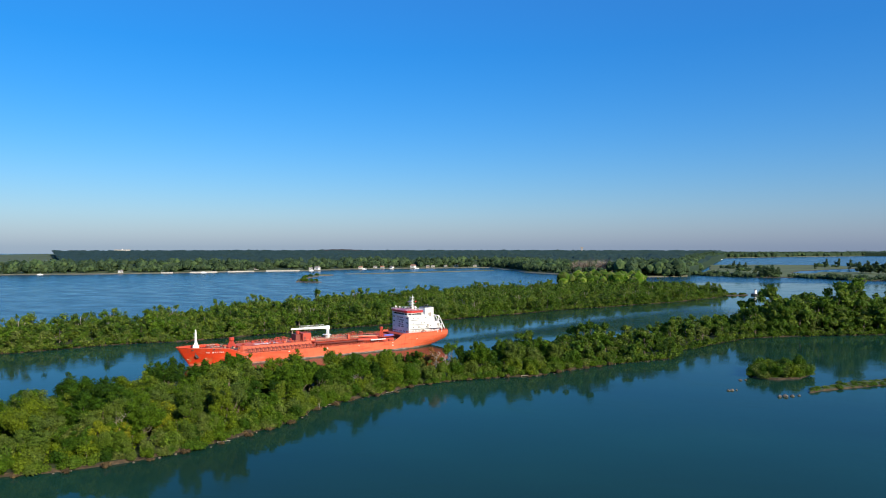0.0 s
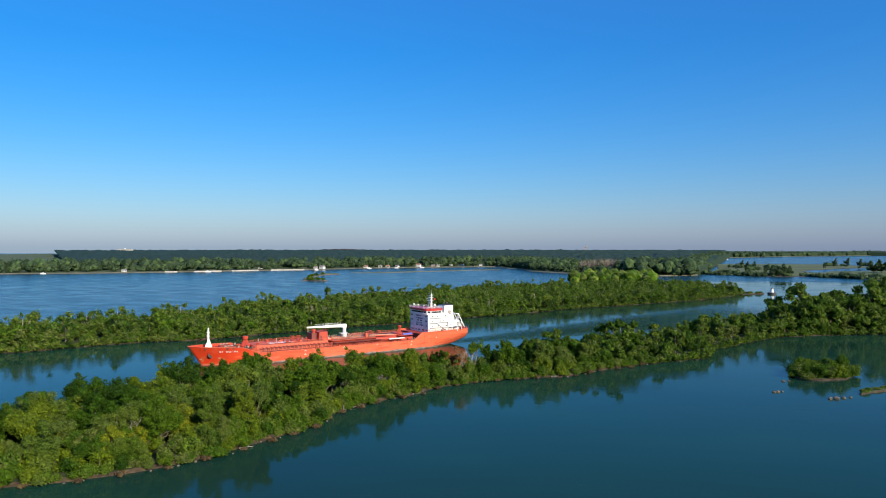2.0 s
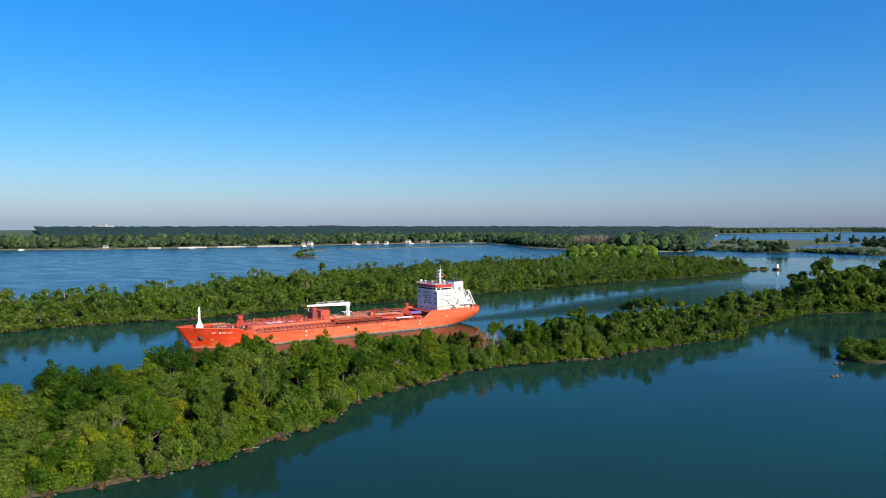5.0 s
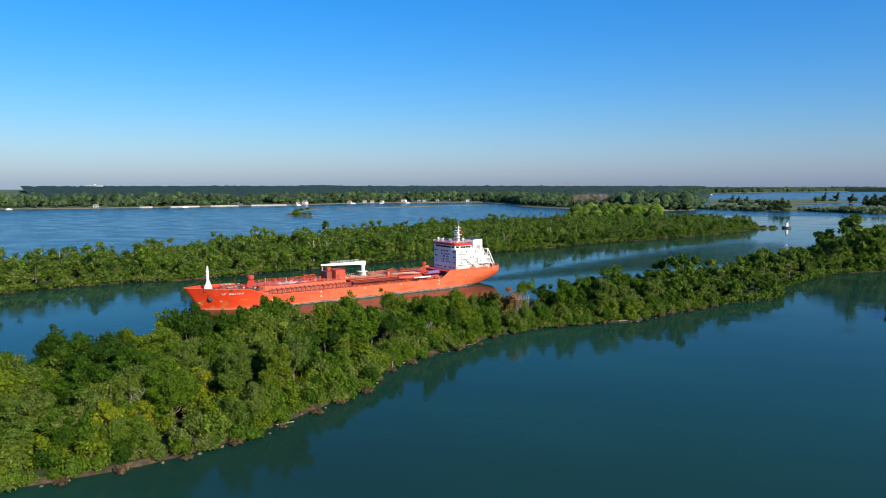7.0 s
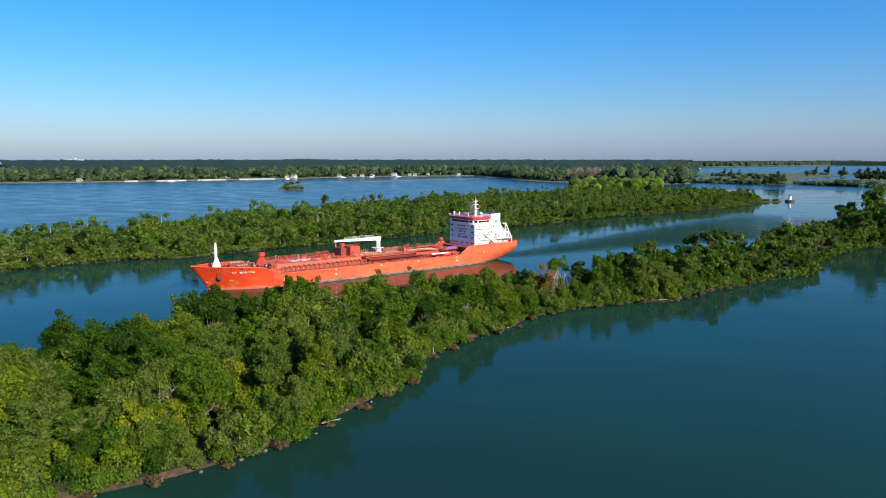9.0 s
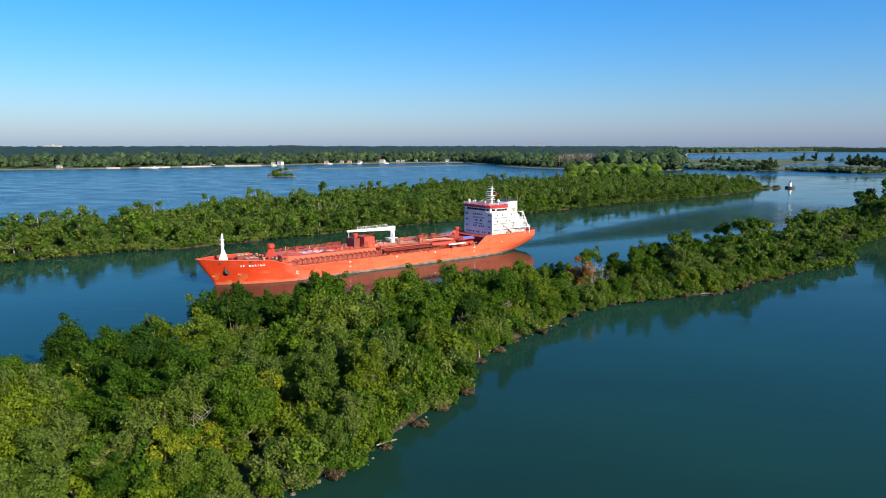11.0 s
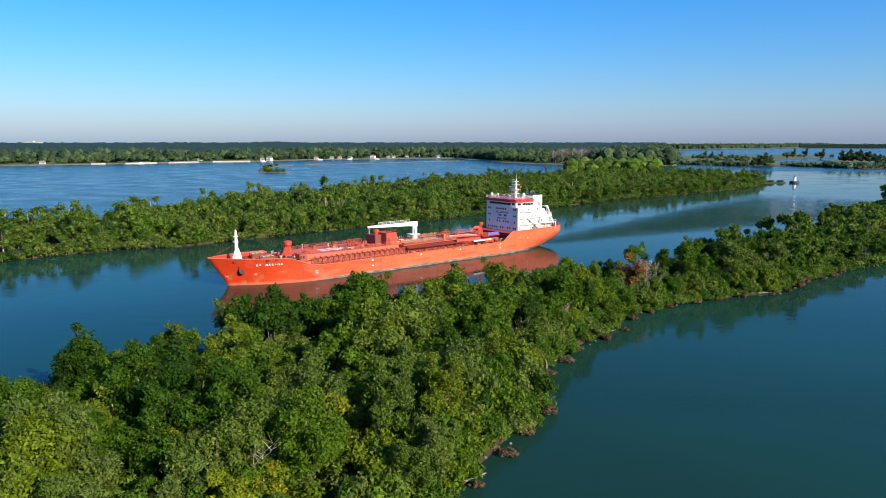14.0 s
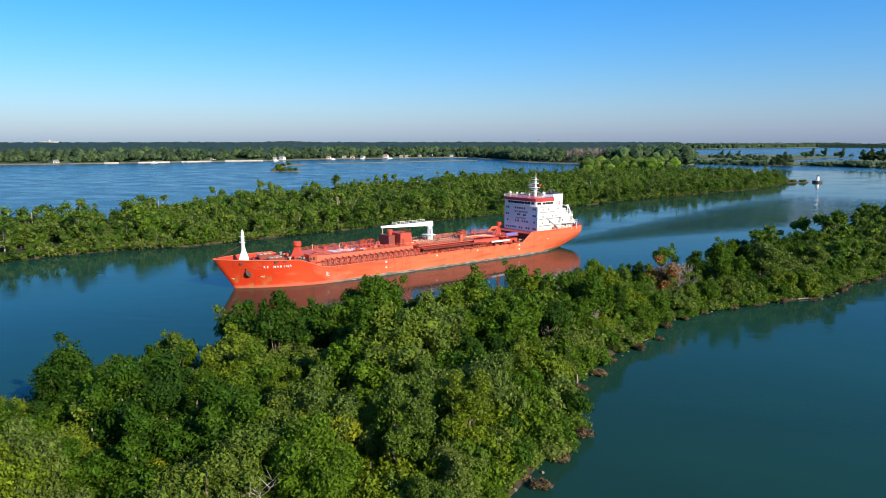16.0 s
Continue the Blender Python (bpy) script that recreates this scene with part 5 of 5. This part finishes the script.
for x, y in ((-71.98, 3.8), (-75.19, 0.8), (-78.62, 2.4)):
    bm = bmesh.new()
    for a, b in ((-0.6, -0.6), (0.6, -0.6), (-0.6, 0.6), (0.6, 0.6)):
        tube(bm, [(x + a, y + b, 5.4), (x + a, y + b, 9.0)], 0.08, 0.08, 4)
    for z in (7.6, 8.9):
        box(bm, (x - 0.7, y - 0.7, z), (x + 0.7, y + 0.7, z + 0.12))
    part("vent_frame", bm, RED, ship)
part("locker", boxed((-71.33, 4.2, 5.4), (-70.32, 5.8, 8.4), 0.06), SALMON, ship)
part("deck_tank", tubed([(-74.5, 6.8, 5.6), (-75.05, 6.8, 5.6), (-83.4, 6.8, 5.6), (-85.1, 6.8, 5.6)], 0.95, 0.95, 12), RED, ship, "red lying deck tank")
part("deck_tank", tubed([(-88.5, 5.2, 6.2), (-88.82, 5.2, 6.2)], 0.7, 0.7, 10), RED, ship)
part("gangway", boxed((-88.82, 8.3, 5.3), (-80.85, 8.9, 5.75), 0.05), WHITE, ship, "stowed white gangway")
for x in (-82.12, -97, -90.64):
    part("gangway_rest", boxed((x - 0.15, 8.2, 4.0), (x + 0.15, 9.0, 5.3)), DARK_RED, ship)
part("pump_platform", boxed((-95, -6, 6.2), (-87, 6.4, 6.4)), RED, ship)
stack = part("vent_stack", lathe(bmesh.new(), [(1.25, 6.4), (0.75, 8.4), (0.6, 8.6), (0.6, 9.6)], (-90, 2.0, 0), 4), RED, ship, "red vent stack")
part("stack_top", lathe(bmesh.new(), [(0.7, 9.5), (0.85, 9.7), (0.85, 10.5), (0.6, 10.6)], (-90, 2.0, 0), 10), RED, stack)
part("brace", tubed([(-87.18, 2.0, 6.4), (-89.33, 2.0, 8.6)], 0.15, 0.15, 5), RED, stack)
part("banner", boxed((-94.38, 6.45, 6.5), (-89.33, 6.50, 7.35)), BLUE, ship, "blue banner tied to a rail")
railing([(-87, 6.4, 6.4), (-95, 6.4, 6.4)], 1.0, 1.3, RED)

# deckhouse
HOUSE_F, HOUSE_A = -102, -113.9
house = part("superstructure", boxed((HOUSE_A, -8.2, 6.7), (HOUSE_F, 8.2, 15.2), 0.06), WHITE, ship, "white steel deckhouse of several decks")
part("house_block", boxed((-120.77, -6.6, 6.7), (HOUSE_A, 7.2, 11.6), 0.06), WHITE, ship)
part("house_block", boxed((-118.25, -5.0, 11.6), (HOUSE_A, 6.0, 13.8), 0.06), WHITE, ship)
part("house_block", boxed((-113.7, -7.4, 15.2), (-104.97, 7.0, 15.4)), WHITE, ship)
bridge = part("bridge", prism(bmesh.new(), [(-101.6, -7.6), (-101.1, -5.5), (-101.1, 5.5), (-101.6, 7.6), (-103.48, 8.9), (-108.79, 8.9), (-110.6, 7.2), (-110.6, -7.2), (-108.79, -8.9), (-103.48, -8.9)], 15.2, 17.0),
              WHITE, ship, "white wheelhouse")
part("bridge_band", prism(bmesh.new(), [(-101.3, -7.8), (-100.8, -5.6), (-100.8, 5.6), (-101.3, 7.8), (-103.27, 9.2), (-108.89, 9.2), (-110.8, 7.4), (-110.8, -7.4), (-108.89, -9.2), (-103.27, -9.2)], 17.0, 17.95),
     BAND_RED, bridge, "red band round the bridge roof")
pane = part("window", boxed((-0.03, -0.62, 0.0), (0.03, 0.62, 0.75)), GLASS, bridge, "dark wheelhouse window")
pane.matrix_local = pose(-101.09, -4.8, 15.95)
for k in range(1, 8):
    share(pane, pose(-101.09, -4.8 + 1.37 * k, 15.95))
for k in range(4):
    share(pane, pose(-104.12 - 1.35 * k, 8.91, 15.95, 0, 0, 90))
for k in range(4):
    share(pane, pose(-104.12 - 1.35 * k, -8.91, 15.95, 0, 0, 90))
share(pane, pose(-102.53, 8.26, 15.95, 0, 0, 54))
share(pane, pose(-101.34, 6.5, 15.95, 0, 0, 13.4))
railing([(-101.2, 7.5, 17.95), (-101, -7.5, 17.95), (-110.6, -7.2, 17.95), (-110.6, 7.2, 17.95), (-101.2, 7.5, 17.95)], 0.8, 1.6, WHITE)
frame_mesh = part("window", boxed((-0.03, -0.30, 0.0), (0.03, 0.30, 0.62)), GLASS, house, "small dark cabin window")
frame_mesh.matrix_local = pose(HOUSE_F + 0.01, -7.0, 14.0)
for y in (-6.1, -2.6, -1.5, -0.4, 0.7, 1.8, 6.1, 7.0):
    share(frame_mesh, pose(HOUSE_F + 0.01, y, 14.0))
for y in (-7.0, -6.1, -1.3, -0.5, 1.4, 2.2, 6.1, 7.0):
    share(frame_mesh, pose(HOUSE_F + 0.01, y, 11.75))
for y in (-6.6, -2.4, -1.2, 0.9, 2.1, 3.2, 6.6):
    share(frame_mesh, pose(HOUSE_F + 0.01, y, 9.6))
for y in (-7.0, -5.9, -4.8, -3.7, -2.6, -0.5, 0.6, 3.0, 4.1, 6.2, 7.0):
    share(frame_mesh, pose(HOUSE_F + 0.01, y, 7.4))
for x, z in ((-104.55, 13.9), (-107.2, 13.9), (-111.92, 13.9), (-104.55, 11.6), (-109.21, 11.6), (-110.93, 11.6), (-104.55, 9.4), (-107.73, 9.4), (-112.25, 9.4), (-109.56, 7.3), (-111.59, 7.3)):
    share(frame_mesh, pose(x, 8.21, z, 0, 0, 90))
door = part("door", boxed((-0.45, -0.03, 0), (0.45, 0.03, 1.95)), GREY, house, "grey steel door")
door.matrix_local = pose(-110.39, 8.21, 6.75)
share(door, pose(-113.04, 8.21, 9.1))
share(door, pose(-119.41, 7.21, 9.0))
share(door, pose(-120.16, 7.21, 9.0))
for x, z in ((-115.35, 9.6), (-117.28, 7.6)):
    share(frame_mesh, pose(x, 7.21, z, 0, 0, 90))
# side galleries and stairs
for z, x0 in ((9.0, -113.9), (11.3, -113.9), (13.5, -110.25)):
    part("gallery", boxed((x0, 8.2, z), (-102.95, 9.1, z + 0.08)), WHITE, house)
    railing([(-102.95, 9.05, z + 0.08), (x0, 9.05, z + 0.08)], 0.9, 1.3, WHITE, 0.03)
part("stair", prism(bmesh.new(), [(-112.25, 8.3), (-112.25, 8.9), (-109.83, 8.9), (-109.83, 8.3)], lambda x: 6.8 + (x + 112.25) * 0.92, lambda x: 6.95 + (x + 112.25) * 0.92), WHITE, house)
part("stair", prism(bmesh.new(), [(-109.56, 8.3), (-109.56, 8.9), (-106.24, 8.9), (-106.24, 8.3)], lambda x: 9.1 + (x + 109.56) * 0.66, lambda x: 9.25 + (x + 109.56) * 0.66), WHITE, house)
railing([(-114.19, 7.1, 11.6), (-120.66, 7.1, 11.6), (-120.66, -6.4, 11.6)], 0.9, 1.3, WHITE, 0.03)
railing([(-105.18, 6.8, 15.4), (-113.57, 6.8, 15.4)], 0.9, 1.3, WHITE, 0.03)
part("boat_deck", boxed((-121.04, 6.0, 9.0), (-113.9, 9.2, 9.1)), WHITE, house)
railing([(-113.9, 9.15, 9.1), (-121.04, 9.15, 9.1)], 0.9, 1.3, WHITE, 0.03)
for x in (-115.35, -118.25, -120.77):
    part("pillar", boxed((x - 0.1, 9.0, 6.7), (x + 0.1, 9.2, 9.0)), WHITE, house)

# funnel
funnel = part("funnel", prism(bmesh.new(), [(-114.19, -2.2), (-114.19, 3.6), (-119.6, 3.2), (-119.6, -1.8)], 11.6, 18.6), WHITE, ship, "white funnel with a dark top")
part("funnel_top", prism(bmesh.new(), [(-114.19, -2.2), (-114.19, 3.6), (-119.6, 3.2), (-119.6, -1.8)], 18.6, 18.85), BLACK, funnel)
for x, y in ((-115.83, 0.6), (-117.28, 1.2), (-117.86, -0.2)):
    part("exhaust_pipe", tubed([(x, y, 18.6), (x, y, 19.6), (x - 0.4, y, 19.9)], 0.28, 0.24, 8), BLACK, funnel)
part("funnel_mark", boxed((-118.15, 3.38, 14.2), (-116.22, 3.52, 16.2)), GREY, funnel)

# radar mast
rmast = part("radar_mast", tubed([(-109, 0, 17.95), (-109, 0, 21.0), (-109.14, 0, 24.4)], 0.55, 0.22, 8), WHITE, ship, "white radar mast with platforms")
for z, w in ((19.4, 1.3), (20.9, 1.7), (22.4, 1.2), (23.6, 0.8)):
    part("mast_platform", boxed((-109.7, -w, z), (-107.52, w, z + 0.12)), WHITE, rmast)
    part("mast_rail", tubed([(-107.62, -w, z + 0.8), (-107.62, w, z + 0.8)], 0.05, 0.05, 4), WHITE, rmast)
part("radar_arm", boxed((-107.73, -2.0, 21.7), (-107.3, 1.6, 22.0)), WHITE, rmast)
part("radar_arm", boxed((-108.15, -1.1, 20.3), (-107.73, 2.2, 20.55)), WHITE, rmast)
part("antenna", tubed([(-109.14, 0, 24.4), (-109.14, 0, 26.2)], 0.06, 0.03, 4), WHITE, rmast)
part("flag", boxed((-110.53, 1.3, 21.4), (-109.7, 1.33, 22.1)), BAND_RED, rmast, "small red flag")
for x, y, r in ((-102.64, -6.0, 0.5), (-103.7, -3.8, 0.35), (-107.2, 5.8, 0.62), (-102.42, 3.6, 0.3)):
    part("radome", lathe(bmesh.new(), [(r * 0.3, 0), (r * 0.3, 0.8), (r * 0.9, 1.0), (r, 1.0 + r * 0.6), (r * 0.7, 1.0 + r * 1.3), (r * 0.1, 1.0 + r * 1.6)], (x, y, 17.95), 12), WHITE, ship, "white radome")
for x, y in ((-109.9, -4), (-104.55, 6.6)):
    part("whip_antenna", tubed([(x, y, 17.95), (x, y, 21.5)], 0.04, 0.02, 4), WHITE, ship)

# stern launching frame for the lifeboat
davit = part("lifeboat_frame", tubed([(-121.81, 2.6, 14.2), (-123.20, 2.6, 14.4), (-126.82, 2.6, 7.6), (-127.01, 2.6, 6.8)], 0.24, 0.24, 6), WHITE, ship, "white sloping lifeboat launching frame")
part("frame_rail", tubed([(-121.81, -1.2, 14.2), (-123.20, -1.2, 14.4), (-126.82, -1.2, 7.6), (-127.01, -1.2, 6.8)], 0.24, 0.24, 6), WHITE, davit)
for x, z in ((-122.92, 14.2), (-124.42, 12.1), (-125.64, 9.8)):
    part("frame_bar", tubed([(x, -1.2, z), (x, 2.6, z)], 0.18, 0.18, 6), WHITE, davit)
for y in (2.6, -1.2):
    part("frame_leg", tubed([(-122.98, y, 14.2), (-123.09, y, 6.8)], 0.2, 0.2, 6), WHITE, davit)
    part("frame_leg", tubed([(-125.16, y, 10.8), (-124.18, y, 6.8)], 0.16, 0.16, 6), WHITE, davit)
    part("slide", tubed([(-122.09, y, 12.2), (-125.94, y, 6.9)], 0.14, 0.14, 6), WHITE, davit)
for x, y in ((-122.33, 6.5), (-123.8, 5.0), (-124.53, -4), (-121.6, -6)):
    part("mooring_winch", tubed([(x, y - 0.8, 7.3), (x, y + 0.8, 7.3)], 0.55, 0.55, 8), DARK_RED, ship)

# anchor in its pocket, hull marks, name
anchor_u = 4.6
ay = half_beam(anchor_u, 4.2, 7.4)
pocket = part("anchor_pocket", lathe(bmesh.new(), [(0.9, 0), (1.1, 0.25), (0.8, 0.3)], (0, 0, 0), 12), BLACK, ship, "dark anchor pocket")
pocket.matrix_local = pose(hull_x(anchor_u, 4.2), ay - 0.12, 4.2, -69.5, 0, 22)
bm = tubed([(0, 0, 0.2), (0.1, -1.3, 0.45)], 0.18, 0.18, 6)
tube(bm, [(-0.9, -0.9, 0.5), (0.05, -1.4, 0.5), (1.0, -0.9, 0.5)], 0.2, 0.14, 6)
part("anchor", bm, BLACK, pocket, "dark ship anchor")


def marking(name, text, size, m, material, parent, spacing=1.0):
    cu = bpy.data.curves.new(name, "FONT")
    cu.body, cu.size, cu.extrude, cu.align_x, cu.space_character = text, size, 0.015, "CENTER", spacing
    cu.offset = size * 0.018
    tmp = new("tmp", cu)
    me = bpy.data.meshes.new_from_object(tmp.evaluated_get(bpy.context.evaluated_depsgraph_get()))
    bpy.data.objects.remove(tmp)
    me.materials.clear()
    me.materials.append(material)
    ob = new(name, me)
    ob.parent = parent
    ob.matrix_local = m
    return ob


def hull_pose(u, z):
    """On the port side of the hull, facing out, upright."""
    top = lerp_table(SHEER, u)
    p = Vector((hull_x(u, z), half_beam(u, z, top), z))
    a = Vector((hull_x(u + 1, z), half_beam(u + 1, z, lerp_table(SHEER, u + 1)), z)) - p
    b = Vector((hull_x(u, z + 0.6), half_beam(u, z + 0.6, top), z + 0.6)) - p
    ax, n = a.normalized(), b.cross(a).normalized()
    if n.y < 0:
        n = -n
    up = n.cross(ax).normalized()
    return Matrix.Translation(p + n * 0.05) @ Matrix((ax, up, n)).transposed().to_4x4()


NAME = "RF MARINA"
for i, ch in enumerate(NAME):
    if ch != " ":
        tagged(marking("letter", ch, 0.86, hull_pose(8.0 + i * 0.66, 5.3), WHITE, hull), "white letter painted on the hull")
for k in range(4):
    o = part("hull_mark", boxed((-0.55, -0.08, 0), (0.55, 0.08, 0.02)), WHITE, hull)
    o.matrix_local = hull_pose(21.5 + 0.3 * (k % 2), 3.0 - 0.28 * k) @ Matrix.Diagonal((0.8 if k % 2 else 0.4, 0.7, 1, 1))
for u, z in ((40, 3.7), (40, 2.2), (58, 3.6), (74, 3.5), (92, 3.6), (92, 2.3), (106, 4.4)):
    bm = bmesh.new()
    box(bm, (-0.6, -0.12, 0), (0.6, 0.12, 0.02))
    v = [bm.verts.new(c) for c in ((-0.35, 0.25, 0.01), (0.35, 0.25, 0.01), (0, 0.8, 0.01))]
    bm.faces.new(v)
    part("hull_mark", bm, WHITE, hull, "white warning mark").matrix_local = hull_pose(u, z) @ Matrix.Diagonal((0.62, 0.62, 1, 1))
for u, z in ((1.0, 2.6), (7.0, 3.0)):
    bm = bmesh.new()
    for a, b in (((-0.5, 0), (0.5, 0.25)), ((0.5, 0.25), (0.2, -0.35)), ((-0.4, 0.3), (0.1, -0.2))):
        tube(bm, [(a[0], a[1], 0), (b[0], b[1], 0)], 0.07, 0.07, 4)
    part("hull_mark", bm, TAN, hull).matrix_local = hull_pose(u, z)
FACE = Matrix(((0, 0, 1, 0), (1, 0, 0, 0), (0, 1, 0, 0), (0, 0, 0, 1)))
DARK_TEXT = painted("dark lettering", (0.10, 0.06, 0.10), (0.2, 0.15, 0.15), 0.6, 0.2)
tagged(marking("warning_text", "NO SMOKING", 0.95, Matrix.Translation((HOUSE_F + 0.03, 0.2, 12.75)) @ FACE, DARK_TEXT, house, 1.1), "dark lettering on the deckhouse front")
tagged(marking("warning_text", "SAFETY FIRST", 0.85, Matrix.Translation((HOUSE_F + 0.03, 0.2, 10.6)) @ FACE, DARK_TEXT, house, 1.05), "dark lettering on the deckhouse front")


# ---- beacon and far buildings ----
beacon = root("navigation_beacon", "white channel beacon on a dark round base", "beacon", pose(220, 659, 0))
part("base", lathe(bmesh.new(), [(4.3, -1), (4.3, 1.5), (4.0, 1.8)], sides=14), BLACK, beacon, "dark round concrete base")
part("tower", lathe(bmesh.new(), [(1.7, 1.8), (1.3, 5.4), (1.6, 5.6)], sides=10), WHITE, beacon)
part("lantern", lathe(bmesh.new(), [(0.7, 5.6), (0.7, 6.5), (0.2, 6.9)], sides=8), BLACK, beacon)


def house_at(x, y, w, d, h, spin, wall, roof, label, floors=1):
    ob = root("house", label, "house", pose(x, y, 1.2, 0, 0, spin), "houses along the far shore")
    body = part("wall", boxed((-w / 2, -d / 2, 0), (w / 2, d / 2, h)), wall, ob)
    bm = bmesh.new()
    a = [bm.verts.new(c) for c in ((-w / 2 - 0.5, -d / 2 - 0.5, h), (w / 2 + 0.5, -d / 2 - 0.5, h), (w / 2 + 0.5, d / 2 + 0.5, h), (-w / 2 - 0.5, d / 2 + 0.5, h), (-w / 2 - 0.5, 0, h + d * 0.38), (w / 2 + 0.5, 0, h + d * 0.38))]
    for f in ((0, 1, 5, 4), (2, 3, 4, 5), (0, 4, 3), (1, 2, 5), (3, 2, 1, 0)):
        bm.faces.new([a[i] for i in f])
    part("roof", bm, roof, ob)
    for k in range(3):
        part("window", boxed((-w * 0.36 + k * w * 0.3, -d / 2 - 0.06, h * 0.35), (-w * 0.36 + k * w * 0.3 + 1.6, -d / 2, h * 0.35 + 1.5)), GLASS, body)
    part("chimney", boxed((w * 0.2, 0.4, h), (w * 0.2 + 0.9, 1.3, h + d * 0.38 + 1.0)), roof, ob)
    return ob


r = random.Random(5)
for i, (x, y, big) in enumerate(((-1073, 1136, 0), (-977, 1236, 0), (-930, 1245, 1), (-958, 1335, 0), (-895, 1346, 0), (-774, 1419, 0), (-722, 1376, 0), (-726, 1428, 1), (-680, 1436, 0), (-680, 1492, 1),
                                  (-535, 1262, 0), (-522, 1266, 1), (-462, 1372, 0), (-520, 1580, 1), (-503, 1583, 1), (-421, 1405, 0), (-402, 1418, 0), (-442, 1727, 1), (-442, 1802, 1), (-330, 1470, 0), (-322, 1490, 0),
                                  (-281, 1562, 1), (-229, 1540, 0), (-246, 1762, 1), (-215, 1843, 1), (-177, 1849, 0), (-137, 1532, 1), (-62, 1661, 1), (-23, 1732, 1), (-3, 1671, 0), (4, 1806, 0),
                                  (-820, 1030, 0), (-650, 1240, 0), (-600, 1300, 0), (-560, 1330, 0), (-440, 1410, 0), (-360, 1450, 1), (-300, 1530, 0), (-250, 1560, 0), (-880, 1080, 0))):
    wall = WALL if i % 5 != 4 else WALL_TAN
    house_at(x, y + 2, 7.5 + 3 * big, 6.5 + 1.0 * big, 3.0 + 2.2 * big, r.uniform(-25, 25), wall, ROOF if i % 3 else ROOF_RED, "white shore house with a grey roof" if wall is WALL else "tan shore house with a gabled roof")
for (x0, y0), (x1, y1) in (((-748, 1056), (-730, 1068)), ((-705, 1084), (-668, 1120)), ((-655, 1136), (-618, 1174)), ((-600, 1192), (-545, 1232))):
    a = math.degrees(math.atan2(y1 - y0, x1 - x0))
    ob = root("sea_wall", "pale concrete sea wall at a lawn's edge", "sea wall", pose(x0, y0 - 4, 0, 0, 0, a), "sea walls along the far shore")
    part("wall", boxed((0, -1.2, -0.5), (math.hypot(x1 - x0, y1 - y0), 1.2, 2.4), 0.1), CONCRETE, ob)


def boat(x, y, s, spin):
    ob = root("motor_boat", "small white motor boat at the far shore", "boat", pose(x, y, 0, 0, 0, spin), "boats at the far shore")
    part("hull", prism(bmesh.new(), [(-4 * s, -1.3 * s), (3 * s, -1.3 * s), (5.5 * s, 0), (3 * s, 1.3 * s), (-4 * s, 1.3 * s)], -0.3, 1.3 * s), WHITE, ob)
    part("cabin", boxed((-1.5 * s, -0.9 * s, 1.3 * s), (1.8 * s, 0.9 * s, 2.5 * s), 0.1), WHITE, ob)


for x, y, s, a in ((-915, 940, 1.0, 20), (-681, 1088, 1.2, 10), (-520, 1230, 1.2, 60), (-450, 1362, 1.0, 15), (-398, 1396, 1.0, -10), (-346, 1430, 1.0, 5), (470, 2500, 1.8, 0), (520, 2700, 1.8, 20)):
    boat(x, y, s, a)
tower = root("tower_block", "grey block rising over the far forest", "building", pose(-35, 4500, 24))
part("wall", boxed((-5, -5, 0), (5, 5, 20), 0.5), GREY, tower)
part("roof", boxed((-9, -7, 20), (9, 7, 25), 0.5), GREY, tower)
plant_block = root("factory", "pale factory with a tank on the skyline", "building", pose(-2700, 3500, 20))
part("hall", boxed((-40, -20, 0), (40, 20, 14), 0.5), CONCRETE, plant_block)
part("tank", lathe(bmesh.new(), [(5, 0), (5, 16), (4, 18)], sides=14), WHITE, plant_block)
hill = link_mesh("mound", [(-1880 + 480 * i / 24, 4200 + 60 * j, 10 + (24 * math.sin(math.pi * min(1, max(0, i / 24))) ** 0.5 + 3 * noise.noise((i * 0.5, j, 2))) * (1 - abs(j - 2) / 2.6)) for j in range(5) for i in range(25)],
                 [(j * 25 + i, j * 25 + i + 1, j * 25 + i + 26, j * 25 + i + 25) for j in range(4) for i in range(24)], SOIL, smooth=True)
tagged(hill, "long low brownish mound on the skyline", "hill", kind="structure")
